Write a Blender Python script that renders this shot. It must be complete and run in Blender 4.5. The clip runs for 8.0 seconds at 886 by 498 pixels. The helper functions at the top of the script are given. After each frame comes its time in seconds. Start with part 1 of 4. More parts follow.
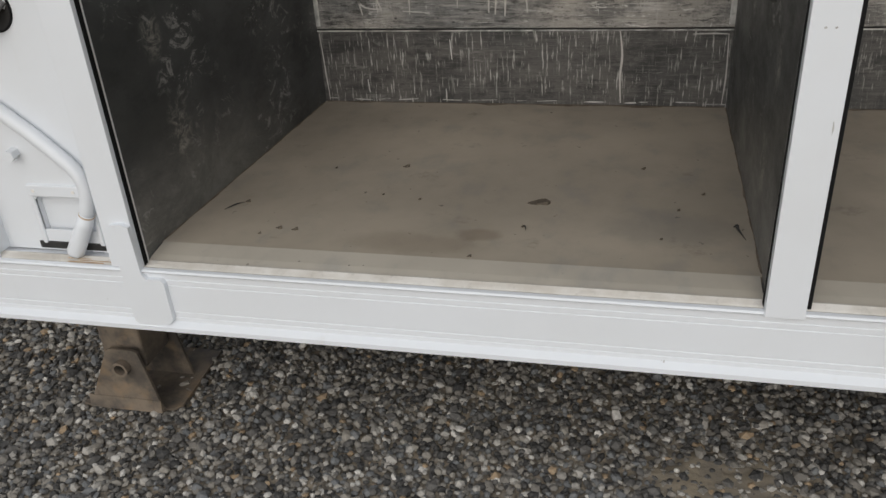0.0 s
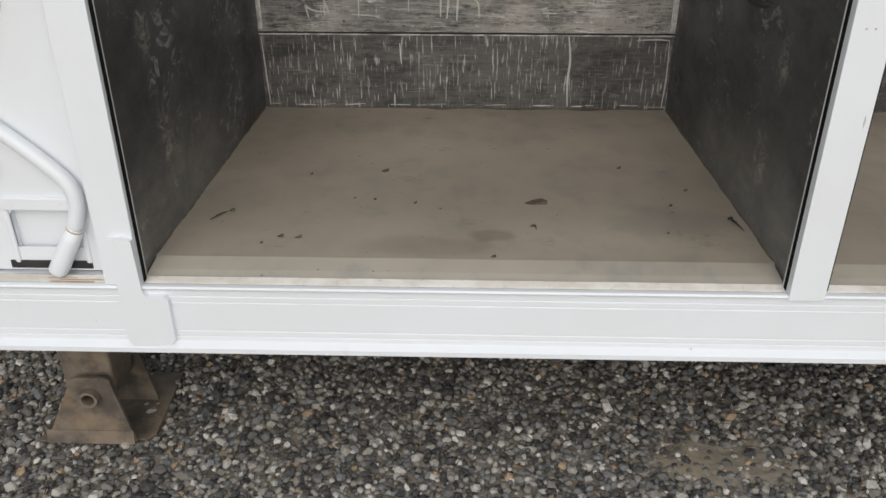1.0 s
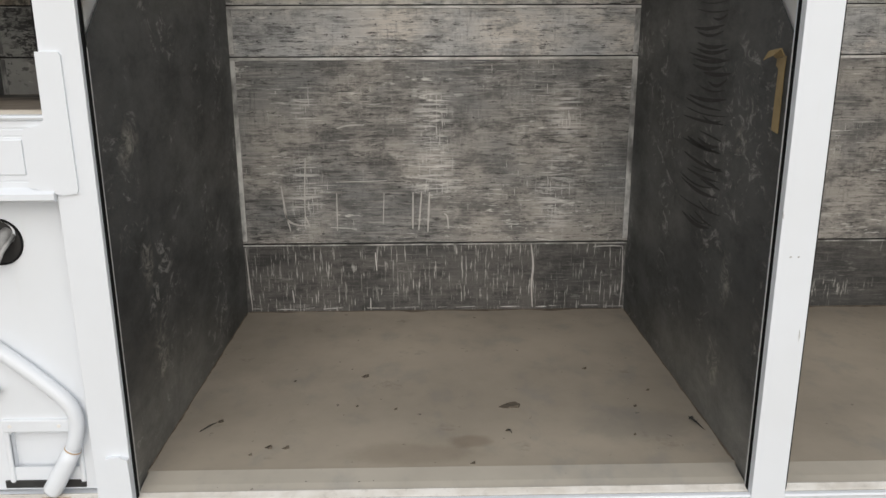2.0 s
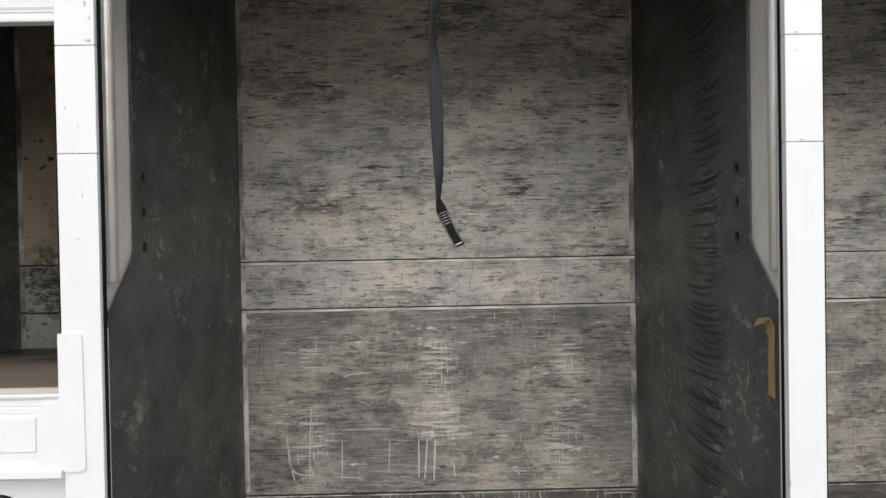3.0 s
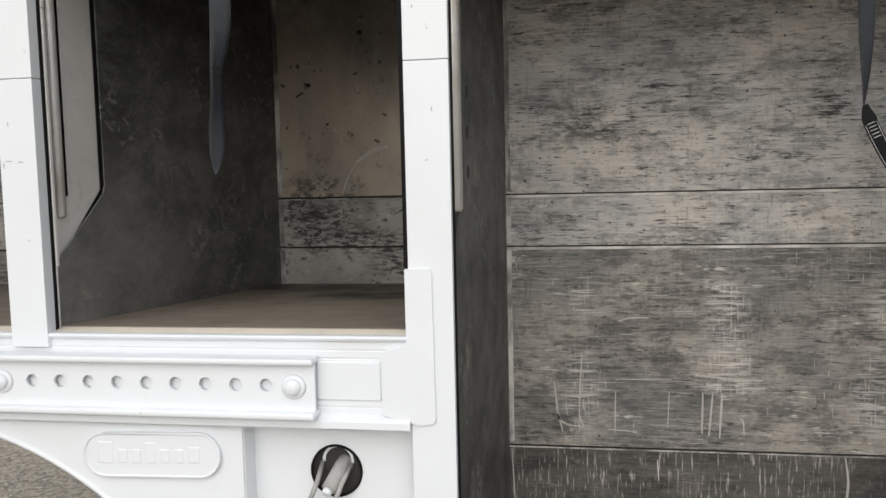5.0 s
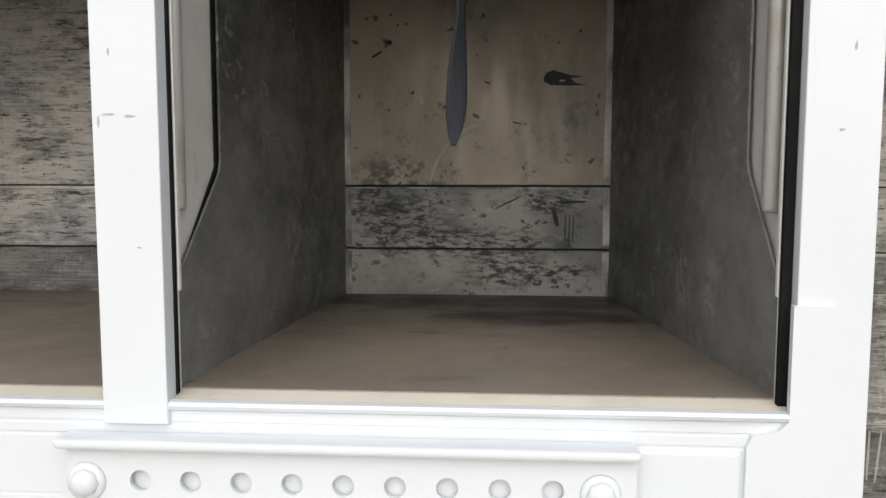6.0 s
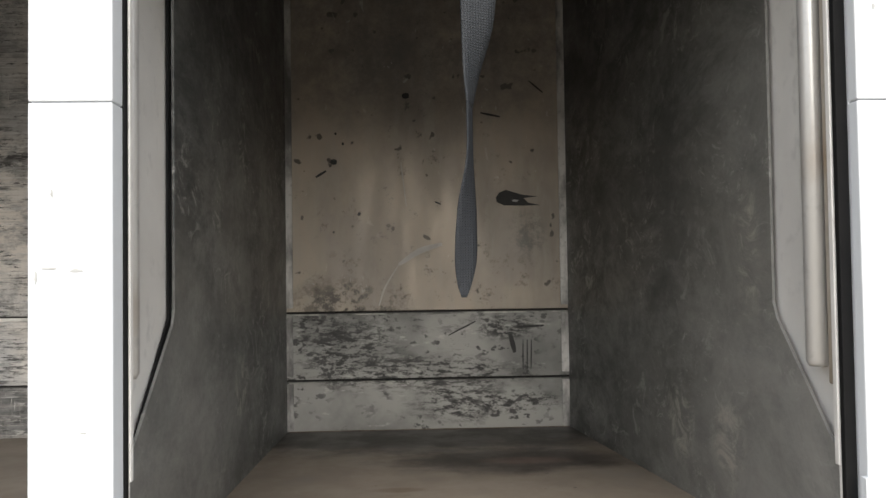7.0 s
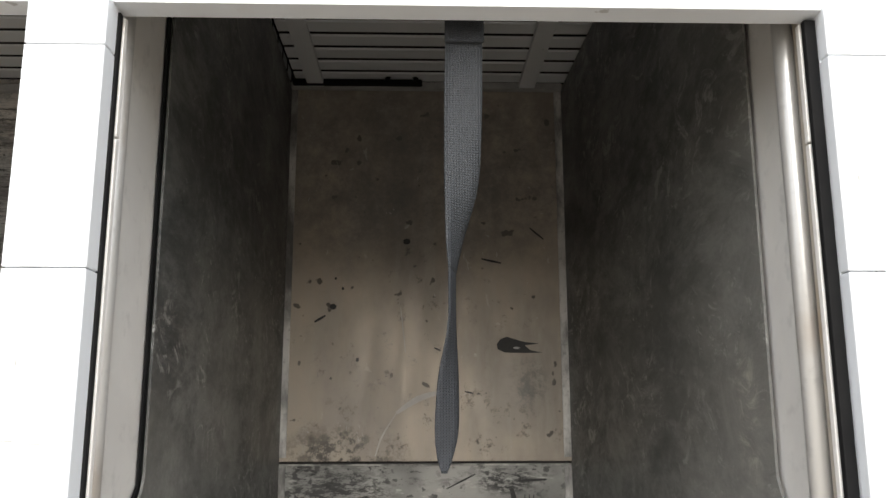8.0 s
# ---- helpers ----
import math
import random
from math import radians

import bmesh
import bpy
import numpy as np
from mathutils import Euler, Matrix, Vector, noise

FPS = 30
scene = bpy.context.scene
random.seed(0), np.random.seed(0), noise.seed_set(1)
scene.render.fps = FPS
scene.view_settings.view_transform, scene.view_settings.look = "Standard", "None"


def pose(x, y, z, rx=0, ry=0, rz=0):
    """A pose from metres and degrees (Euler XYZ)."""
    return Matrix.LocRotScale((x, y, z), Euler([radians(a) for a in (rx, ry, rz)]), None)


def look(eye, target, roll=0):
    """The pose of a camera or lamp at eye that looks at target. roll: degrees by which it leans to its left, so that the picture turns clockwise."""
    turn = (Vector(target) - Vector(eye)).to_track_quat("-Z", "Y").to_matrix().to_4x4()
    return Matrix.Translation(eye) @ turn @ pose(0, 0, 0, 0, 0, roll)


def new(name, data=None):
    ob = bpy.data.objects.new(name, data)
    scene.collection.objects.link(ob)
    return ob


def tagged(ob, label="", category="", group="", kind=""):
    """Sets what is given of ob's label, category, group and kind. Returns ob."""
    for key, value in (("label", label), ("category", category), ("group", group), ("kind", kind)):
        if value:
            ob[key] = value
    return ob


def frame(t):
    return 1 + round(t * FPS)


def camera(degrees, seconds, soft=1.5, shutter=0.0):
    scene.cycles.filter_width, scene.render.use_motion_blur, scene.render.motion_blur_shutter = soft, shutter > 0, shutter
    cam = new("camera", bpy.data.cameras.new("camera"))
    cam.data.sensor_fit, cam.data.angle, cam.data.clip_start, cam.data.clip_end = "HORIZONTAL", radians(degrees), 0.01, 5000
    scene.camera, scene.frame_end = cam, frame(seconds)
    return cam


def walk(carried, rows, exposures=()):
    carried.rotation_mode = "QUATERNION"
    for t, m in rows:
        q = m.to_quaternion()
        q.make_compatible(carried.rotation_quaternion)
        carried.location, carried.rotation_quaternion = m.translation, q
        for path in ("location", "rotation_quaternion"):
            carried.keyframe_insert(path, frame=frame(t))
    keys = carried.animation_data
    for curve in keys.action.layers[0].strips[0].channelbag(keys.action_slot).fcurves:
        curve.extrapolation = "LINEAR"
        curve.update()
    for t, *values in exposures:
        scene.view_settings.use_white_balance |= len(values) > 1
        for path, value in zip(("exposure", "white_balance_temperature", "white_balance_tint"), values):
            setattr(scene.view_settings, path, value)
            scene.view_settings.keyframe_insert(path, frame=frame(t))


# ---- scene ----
cam = camera(56.9, 8.0)
PATH = [
    (0, (1.02, -1.349, 1.391), (0.582, 0.352, 0.435), -3.8),
    (0.5, (0.752, -1.275, 1.338), (0.532, 0.458, 0.364), -1.7),
    (1, (0.635, -1.387, 1.376), (0.587, 0.375, 0.432), -0.0),
    (1.5, (0.595, -1.452, 1.422), (0.622, 0.372, 0.602), 0.4),
    (2, (0.601, -1.49, 1.502), (0.642, 0.434, 0.956), -0.2),
    (2.2, (0.602, -1.499, 1.536), (0.651, 0.456, 1.115), -0.4),
    (3.3, (0.608, -1.531, 1.639), (0.631, 0.467, 1.706), -1.3),
    (3.5, (0.604, -1.538, 1.661), (0.628, 0.459, 1.775), -1.6),
    (4, (0.604, -1.528, 1.675), (0.592, 0.465, 1.839), -1.7),
    (4.5, (0.509, -1.46, 1.66), (0.328, 0.532, 1.662), -1.5),
    (4.8, (0.354, -1.368, 1.62), (0.061, 0.607, 1.503), -1.5),
    (5, (0.202, -1.287, 1.587), (-0.133, 0.678, 1.42), -1.3),
    (5.2, (0.041, -1.216, 1.577), (-0.298, 0.744, 1.377), -0.9),
    (6.3, (-0.437, -0.744, 1.585), (-0.475, 1.248, 1.411), 0.1),
    (6.5, (-0.457, -0.728, 1.593), (-0.445, 1.269, 1.464), -0.0),
    (7, (-0.472, -0.706, 1.628), (-0.389, 1.292, 1.689), -0.8),
    (7.5, (-0.452, -0.695, 1.645), (-0.377, 1.288, 1.9), -0.7),
    (8, (-0.443, -0.687, 1.662), (-0.388, 1.275, 2.044), -0.1),
]
EXPOSURES = [(0, -0.52), (0.5, -0.5), (1, -0.25), (1.5, -0.1), (2, -0.15), (2.2, -0.1), (3.3, 0.08), (3.5, 0.08), (4, -0.2), (4.5, -0.02),
             (5, -0.04), (5.2, -0.04), (6.3, 0.1), (6.5, 0.13), (7, 0.6), (7.5, 1.0), (8, 1.0)]
walk(cam, [(t, look(eye, target, roll)) for t, eye, target, roll in PATH], EXPOSURES)

# ---- world, sun, exposure ----
world = bpy.data.worlds.new("overcast_sky")
scene.world = world
world.use_nodes = True
wn = world.node_tree.nodes
sky = wn.new("ShaderNodeTexSky")
sky.sky_type = "NISHITA"
sky.sun_disc = False
sky.sun_elevation, sky.sun_rotation = radians(31), radians(178)
sky.air_density, sky.dust_density, sky.ozone_density = 1.0, 3.0, 1.5
cloud = wn.new("ShaderNodeMix")  # an even overcast veil over the clear sky
cloud.data_type = "RGBA"
cloud.inputs[0].default_value = 0.75
cloud.inputs[7].default_value = (6.3, 6.5, 6.7, 1)
world.node_tree.links.new(sky.outputs[0], cloud.inputs[6])
world.node_tree.links.new(cloud.outputs[2], wn["Background"].inputs[0])
wn["Background"].inputs[1].default_value = 0.15

sun = new("sun", bpy.data.lights.new("sun", "SUN"))
sun.data.energy, sun.data.angle, sun.data.color = 1.7, radians(66), (1.0, 0.975, 0.94)
sun.matrix_world = look((0.9, -7.0, 5.3), (0.6, 0.6, 0.8))


# ---- materials ----
def node_material(name, rough=0.5, metal=0.0):
    m = bpy.data.materials.new(name)
    m.use_nodes = True
    b = m.node_tree.nodes["Principled BSDF"]
    b.inputs["Roughness"].default_value = rough
    b.inputs["Metallic"].default_value = metal
    return m, m.node_tree, b


def add(nt, kind, **values):
    n = nt.nodes.new(kind)
    for key, value in values.items():
        n.inputs[key.replace("_", " ")].default_value = value
    return n


def coords(nt, scale=(1, 1, 1), shift=(0, 0, 0)):
    c = nt.nodes.new("ShaderNodeTexCoord")
    mp = nt.nodes.new("ShaderNodeMapping")
    mp.inputs["Scale"].default_value = scale
    mp.inputs["Location"].default_value = shift
    nt.links.new(c.outputs["Object"], mp.inputs["Vector"])
    return mp.outputs[0]


def grain(nt, scale, detail=4.0, stretch=(1, 1, 1), rough=0.55, shift=(0, 0, 0), warp=0.0):
    n = add(nt, "ShaderNodeTexNoise", Scale=scale, Detail=detail, Roughness=rough, Distortion=warp)
    nt.links.new(coords(nt, stretch, shift), n.inputs["Vector"])
    return n.outputs["Fac"]


def ramp(nt, fac, lo, hi, a=0.0, b=1.0):
    n = nt.nodes.new("ShaderNodeMapRange")
    n.interpolation_type = "SMOOTHSTEP"
    for i, v in enumerate((lo, hi, a, b)):
        n.inputs[i + 1].default_value = v
    nt.links.new(fac, n.inputs[0])
    return n.outputs[0]


def calc(nt, op, a, b, clamp=True):
    n = nt.nodes.new("ShaderNodeMath")
    n.operation, n.use_clamp = op, clamp
    for i, v in enumerate((a, b)):
        if isinstance(v, (int, float)):
            n.inputs[i].default_value = v
        else:
            nt.links.new(v, n.inputs[i])
    return n.outputs[0]


def blend(nt, fac, a, b):
    n = nt.nodes.new("ShaderNodeMix")
    n.data_type = "RGBA"
    for i, v in ((0, fac), (6, a), (7, b)):
        if isinstance(v, tuple):
            n.inputs[i].default_value = (*v, 1)
        elif isinstance(v, (int, float)):
            n.inputs[i].default_value = v
        else:
            nt.links.new(v, n.inputs[i])
    return n.outputs[2]


def relief(nt, b, height, strength, distance):
    n = add(nt, "ShaderNodeBump", Strength=strength, Distance=distance)
    nt.links.new(height, n.inputs["Height"])
    nt.links.new(n.outputs[0], b.inputs["Normal"])


def axis(nt, i):
    c = nt.nodes.new("ShaderNodeTexCoord")
    s = nt.nodes.new("ShaderNodeSeparateXYZ")
    nt.links.new(c.outputs["Object"], s.inputs[0])
    return s.outputs[i]


def spot(nt, place, size, edge=0.35, warp=0.6, scale=11.0):
    """A ragged patch, 1 inside and 0 outside, round a place, with half-sizes."""
    c = coords(nt, tuple(1 / v for v in size), tuple(-p / v for p, v in zip(place, size)))
    n = nt.nodes.new("ShaderNodeVectorMath")
    n.operation = "LENGTH"
    nt.links.new(c, n.inputs[0])
    g = grain(nt, scale, 7, rough=0.7)
    far = calc(nt, "ADD", n.outputs["Value"], calc(nt, "MULTIPLY", calc(nt, "SUBTRACT", g, 0.5, False), warp * 2, False), False)
    return ramp(nt, far, 1 - edge, 1 + edge, 1, 0)


def white_paint(name="white_paint", tone=(0.755, 0.782, 0.815), chips=0.0):
    m, nt, b = node_material(name, 0.38)
    big, fine = grain(nt, 2.3, 4), grain(nt, 60, 3)
    col = blend(nt, ramp(nt, big, 0.35, 0.75, 0, 0.5), tone, tuple(v * w for v, w in zip(tone, (0.90, 0.89, 0.87))))
    streak = ramp(nt, grain(nt, 7, 4, (3, 3, 0.35)), 0.62, 0.8, 0, 0.28)
    col = blend(nt, streak, col, (0.62, 0.60, 0.55))
    flecks = ramp(nt, grain(nt, 42, 3, (1, 1, 0.5), shift=(3, 1, 5)), 0.745 - chips, 0.775 - chips, 0, 0.8)
    col = blend(nt, flecks, col, (0.42, 0.41, 0.40))
    nt.links.new(col, b.inputs["Base Color"])
    nt.links.new(ramp(nt, big, 0.3, 0.7, 0.30, 0.48), b.inputs["Roughness"])
    relief(nt, b, fine, 0.08, 0.002)
    return m


def board_metal(name, warm=(0.72, 0.668, 0.60), grey=(0.52, 0.522, 0.515), streaks=1.0, uprights=0.0, rubbed=(), flecks=0.8):
    """Scraped sheet of a cargo bay's back: warm grey, with dark dashes and pale scratches. rubbed: places of pale scratch clusters, with half-sizes."""
    m, nt, b = node_material(name, 0.45, 0.05)
    big = grain(nt, 2.4, 5, (1, 1, 1.2), shift=(1.3, 0, 0.4))
    mid = grain(nt, 10, 8, (0.7, 1, 1.5), 0.8)
    col = blend(nt, ramp(nt, big, 0.38, 0.60), grey, warm)
    col = blend(nt, ramp(nt, mid, 0.46, 0.60, 0, 0.75), col, tuple(v * 0.42 for v in grey))
    # brushed grain along and across the board, coarse and fine
    fine = grain(nt, 18, 8, (0.3, 1, 8), 0.8, (0, 0, 3))
    col = blend(nt, ramp(nt, fine, 0.47, 0.66, 0.0, 0.5), col, tuple(min(0.85, v * 1.4 + 0.02) for v in warm))
    hair = grain(nt, 48, 6, (0.16, 1, 8), 0.75, (3, 0, 7))
    col = blend(nt, ramp(nt, hair, 0.52, 0.66, 0.0, 0.55), col, tuple(v * 0.3 for v in grey))
    cross = grain(nt, 24, 8, (5, 1, 0.6), 0.8, (6, 0, 3))
    cross = calc(nt, "MULTIPLY", ramp(nt, cross, 0.50, 0.66, 0.0, 0.55), ramp(nt, grain(nt, 3.5, 4, (1.5, 1, 0.8), 0.6, (5, 0, 5)), 0.42, 0.6))
    col = blend(nt, cross, col, tuple(v * 0.35 for v in grey))
    # dark dashes and smudges with frayed edges, gathered in patches
    fray = calc(nt, "MULTIPLY", calc(nt, "SUBTRACT", hair, 0.5, False), 0.4, False)
    cluster = ramp(nt, grain(nt, 3.2, 7, (0.8, 1, 1.6), 0.75, (7, 0, 2)), 0.44, 0.62)
    dash = calc(nt, "ADD", grain(nt, 13, 7, (0.8, 1, 6.0), 0.72, (2, 0, 8)), fray, False)
    dash = calc(nt, "MULTIPLY", calc(nt, "MULTIPLY", ramp(nt, dash, 0.535, 0.58), cluster), 0.98 * streaks)
    col = blend(nt, dash, col, (0.035, 0.034, 0.032))
    short = calc(nt, "ADD", grain(nt, 36, 7, (0.55, 1, 3.2), 0.75, (4, 0, 9)), fray, False)
    col = blend(nt, ramp(nt, short, 0.58, 0.625, 0, 0.95 * streaks), col, (0.05, 0.048, 0.045))
    smudge = calc(nt, "MULTIPLY", cluster, ramp(nt, grain(nt, 5, 8, (0.7, 1, 1.7), 0.8, (1, 0, 12)), 0.48, 0.62, 0, 0.85 * streaks))
    col = blend(nt, smudge, col, (0.07, 0.068, 0.065))
    pits = ramp(nt, grain(nt, 60, 2, (0.8, 1, 1.3), 0.5, (8, 0, 8)), 0.70, 0.74, 0, 0.85 * streaks)
    col = blend(nt, pits, col, (0.03, 0.03, 0.03))
    # pale flecks and scratches
    pale = ramp(nt, grain(nt, 24, 5, (0.6, 1, 3), 0.7, (9, 0, 4)), 0.585, 0.64)
    pale = calc(nt, "MULTIPLY", pale, ramp(nt, grain(nt, 4, 3, shift=(4, 0, 4)), 0.42, 0.60, 0, flecks))
    col = blend(nt, pale, col, (0.74, 0.72, 0.68))
    lines = calc(nt, "MAXIMUM", ramp(nt, grain(nt, 34, 3, (0.3, 1, 8), 0.6, (11, 0, 4)), 0.63, 0.67), ramp(nt, grain(nt, 34, 3, (8, 1, 0.45), 0.6, (12, 0, 6)), 0.66, 0.70))
    col = blend(nt, calc(nt, "MULTIPLY", lines, ramp(nt, grain(nt, 5, 4, shift=(2, 0, 2)), 0.48, 0.62, 0, flecks)), col, (0.78, 0.76, 0.72))
    for place, size in rubbed:
        lines = calc(nt, "MAXIMUM", ramp(nt, grain(nt, 20, 4, (0.5, 1, 9), 0.6, (1, 0, 4)), 0.50, 0.60), ramp(nt, grain(nt, 22, 4, (8, 1, 0.6), 0.6, (1, 0, 6)), 0.56, 0.64))
        col = blend(nt, calc(nt, "MULTIPLY", lines, calc(nt, "MULTIPLY", spot(nt, place, size, 0.6, 0.8, 22), 0.7)), col, (0.76, 0.74, 0.71))
    if uprights:
        up = ramp(nt, grain(nt, 13, 5, (11, 1, 1.0), 0.65, (1, 0, 6)), 0.55, 0.64)
        up = calc(nt, "MULTIPLY", up, ramp(nt, grain(nt, 3.5, 3, (1, 1, 2), shift=(8, 0, 1)), 0.38, 0.55, 0, uprights))
        col = blend(nt, up, col, (0.72, 0.70, 0.66))
    nt.links.new(col, b.inputs["Base Color"])
    nt.links.new(ramp(nt, mid, 0.3, 0.7, 0.34, 0.58), b.inputs["Roughness"])
    relief(nt, b, fine, 0.25, 0.003)
    return m


def plain_board(name):
    """Smoother tan sheet of the narrow raised bay."""
    m, nt, b = node_material(name, 0.45, 0.12)
    big = grain(nt, 4.0, 5, (1.2, 1, 0.8), shift=(3, 0, 1))
    col = blend(nt, ramp(nt, big, 0.35, 0.65), (0.31, 0.27, 0.225), (0.50, 0.428, 0.338))
    wipe = grain(nt, 9, 5, (2.2, 1, 0.5), 0.65)
    col = blend(nt, ramp(nt, wipe, 0.42, 0.68, 0, 0.5), col, (0.47, 0.43, 0.375))
    dirt = ramp(nt, grain(nt, 26, 7, (1, 1, 0.9), 0.75, (1, 0, 9)), 0.57, 0.66, 0, 0.8)
    dirt = calc(nt, "MULTIPLY", dirt, ramp(nt, grain(nt, 3.2, 3, shift=(6, 0, 6)), 0.45, 0.62))
    col = blend(nt, dirt, col, (0.06, 0.055, 0.05))
    dots = ramp(nt, grain(nt, 34, 2, (1, 1, 1), 0.4, (5, 0, 2)), 0.69, 0.73, 0, 0.8)
    col = blend(nt, dots, col, (0.04, 0.035, 0.03))
    # dirty patches, then a broad one painting the shade below the ceiling
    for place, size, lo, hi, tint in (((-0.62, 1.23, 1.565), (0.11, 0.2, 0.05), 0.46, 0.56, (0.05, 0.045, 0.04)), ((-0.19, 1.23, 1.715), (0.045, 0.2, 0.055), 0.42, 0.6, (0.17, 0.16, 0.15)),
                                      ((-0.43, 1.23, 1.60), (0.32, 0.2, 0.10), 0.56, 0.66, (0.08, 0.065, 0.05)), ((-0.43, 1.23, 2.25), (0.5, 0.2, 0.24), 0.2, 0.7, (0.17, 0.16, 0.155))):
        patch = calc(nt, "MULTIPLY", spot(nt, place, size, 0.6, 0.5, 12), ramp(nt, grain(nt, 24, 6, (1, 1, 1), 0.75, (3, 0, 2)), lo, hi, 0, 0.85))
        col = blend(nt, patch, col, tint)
    pale = ramp(nt, grain(nt, 20, 4, (1.4, 1, 0.8), 0.6, (9, 0, 4), 1.5), 0.66, 0.71, 0, 0.5)
    col = blend(nt, pale, col, (0.6, 0.57, 0.52))
    nt.links.new(col, b.inputs["Base Color"])
    nt.links.new(ramp(nt, wipe, 0.3, 0.7, 0.34, 0.6), b.inputs["Roughness"])
    relief(nt, b, wipe, 0.12, 0.003)
    return m


def kick_board(name):
    """Pale worn kick boards, with black scuffs."""
    m, nt, b = node_material(name, 0.5, 0.1)
    big = grain(nt, 6, 5, (1, 1, 1))
    col = blend(nt, ramp(nt, big, 0.35, 0.65), (0.21, 0.21, 0.198), (0.40, 0.395, 0.37))
    blot = ramp(nt, grain(nt, 27, 8, (0.55, 1, 1.5), 0.8, (2, 0, 3), 0.3), 0.53, 0.60)
    blot = calc(nt, "MULTIPLY", blot, ramp(nt, grain(nt, 4.5, 3, shift=(2, 0, 7)), 0.40, 0.58, 0, 0.92))
    col = blend(nt, blot, col, (0.022, 0.021, 0.02))
    for place, size in (((-0.62, 1.23, 1.45), (0.11, 0.2, 0.075)), ((-0.42, 1.23, 1.392), (0.22, 0.2, 0.035)), ((-0.36, 1.23, 1.325), (0.10, 0.2, 0.04)), ((-0.22, 1.23, 1.325), (0.09, 0.2, 0.025)), ((-0.24, 1.23, 1.50), (0.06, 0.2, 0.03))):
        dark = calc(nt, "MULTIPLY", spot(nt, place, size, 0.5, 0.7, 14), ramp(nt, grain(nt, 62, 7, (0.5, 1, 1.5), 0.8, (6, 0, 2)), 0.47, 0.55, 0, 0.95))
        col = blend(nt, dark, col, (0.025, 0.024, 0.023))
    speck = ramp(nt, grain(nt, 55, 4, (0.8, 1, 1.2), 0.6), 0.56, 0.62)
    speck = calc(nt, "MULTIPLY", speck, ramp(nt, grain(nt, 7, 3, shift=(0, 0, 11)), 0.40, 0.55, 0, 0.9))
    col = blend(nt, speck, col, (0.05, 0.05, 0.048))
    pale = ramp(nt, grain(nt, 24, 4, (0.7, 1, 2), 0.6, (4, 0, 4)), 0.62, 0.70, 0, 0.6)
    col = blend(nt, pale, col, (0.60, 0.59, 0.55))
    nt.links.new(col, b.inputs["Base Color"])
    relief(nt, b, big, 0.15, 0.003)
    return m


def wall_sheet(name, scuff_band=None, dusty=0.0, patches=(), settled=()):
    """Dark worn metal sheet of the bay sides."""
    m, nt, b = node_material(name, 0.42, 0.2 if dusty else 0.4)
    big = grain(nt, 2.6, 5)
    mid = grain(nt, 9, 7, (1, 0.5, 1), 0.78)
    col = blend(nt, ramp(nt, big, 0.35, 0.65), (0.062, 0.065, 0.065), (0.105, 0.109, 0.108))
    col = blend(nt, ramp(nt, mid, 0.5, 0.7, 0, 0.6), col, (0.050, 0.051, 0.050))
    pale = ramp(nt, grain(nt, 18, 6, (1, 0.6, 1.0), 0.78, (3, 3.9, 2.1), 1.6), 0.53, 0.62)
    pale = calc(nt, "MULTIPLY", pale, ramp(nt, grain(nt, 4.2, 4, shift=(0, 5, 1)), 0.46, 0.62, 0, 0.6))
    col = blend(nt, pale, col, (0.52, 0.51, 0.49))
    if dusty:
        dust = ramp(nt, grain(nt, 7, 9, (1, 0.5, 1.0), 0.8, (2, 1, 4), 0.3), 0.44, 0.62, 0.0, dusty)
        col = blend(nt, dust, col, (0.30, 0.302, 0.29))
        wisps = calc(nt, "MULTIPLY", ramp(nt, grain(nt, 26, 6, (1, 0.6, 1.0), 0.75, (5, 5, 5), 2.5), 0.56, 0.66), ramp(nt, grain(nt, 5, 3, shift=(1, 3, 7)), 0.45, 0.6, 0, 0.5))
        col = blend(nt, wisps, col, (0.58, 0.57, 0.54))
        grime = ramp(nt, grain(nt, 14, 7, (1, 0.5, 1.0), 0.75, (7, 4, 1), 0.8), 0.55, 0.68, 0, 0.6)
        col = blend(nt, grime, col, (0.07, 0.072, 0.07))
    for place, size in settled:
        film = ramp(nt, grain(nt, 9, 9, (1, 0.6, 1.0), 0.8, (6, 2, 3), 0.6), 0.28, 0.72, 0.25, 0.75)
        col = blend(nt, calc(nt, "MULTIPLY", film, spot(nt, place, size, 0.7, 0.4, 5)), col, (0.36, 0.35, 0.325))
    for place, size in patches:
        wear = ramp(nt, grain(nt, 26, 7, (1, 0.7, 1.0), 0.75, (0, 0, 0), 1.0), 0.44, 0.64, 0.0, 0.6)
        col = blend(nt, calc(nt, "MULTIPLY", wear, spot(nt, place, size, 0.5, 0.6, 12)), col, (0.60, 0.57, 0.50))
    if scuff_band:
        y0, y1 = scuff_band
        y = axis(nt, 1)
        band = calc(nt, "MULTIPLY", ramp(nt, y, y0 - 0.05, y0 + 0.08), ramp(nt, y, y1 - 0.1, y1 + 0.05, 1, 0))
        smear = ramp(nt, grain(nt, 6, 5, (1, 0.6, 3.0), 0.7, (1, 2, 3), 0.6), 0.42, 0.6, 0, 0.7)
        col = blend(nt, calc(nt, "MULTIPLY", calc(nt, "MULTIPLY", smear, band), ramp(nt, axis(nt, 2), 0.9, 1.3)), col, (0.05, 0.05, 0.05))
    nt.links.new(col, b.inputs["Base Color"])
    nt.links.new(ramp(nt, mid, 0.3, 0.7, 0.34, 0.55), b.inputs["Roughness"])
    relief(nt, b, grain(nt, 3.0, 3), 0.25, 0.01)
    return m


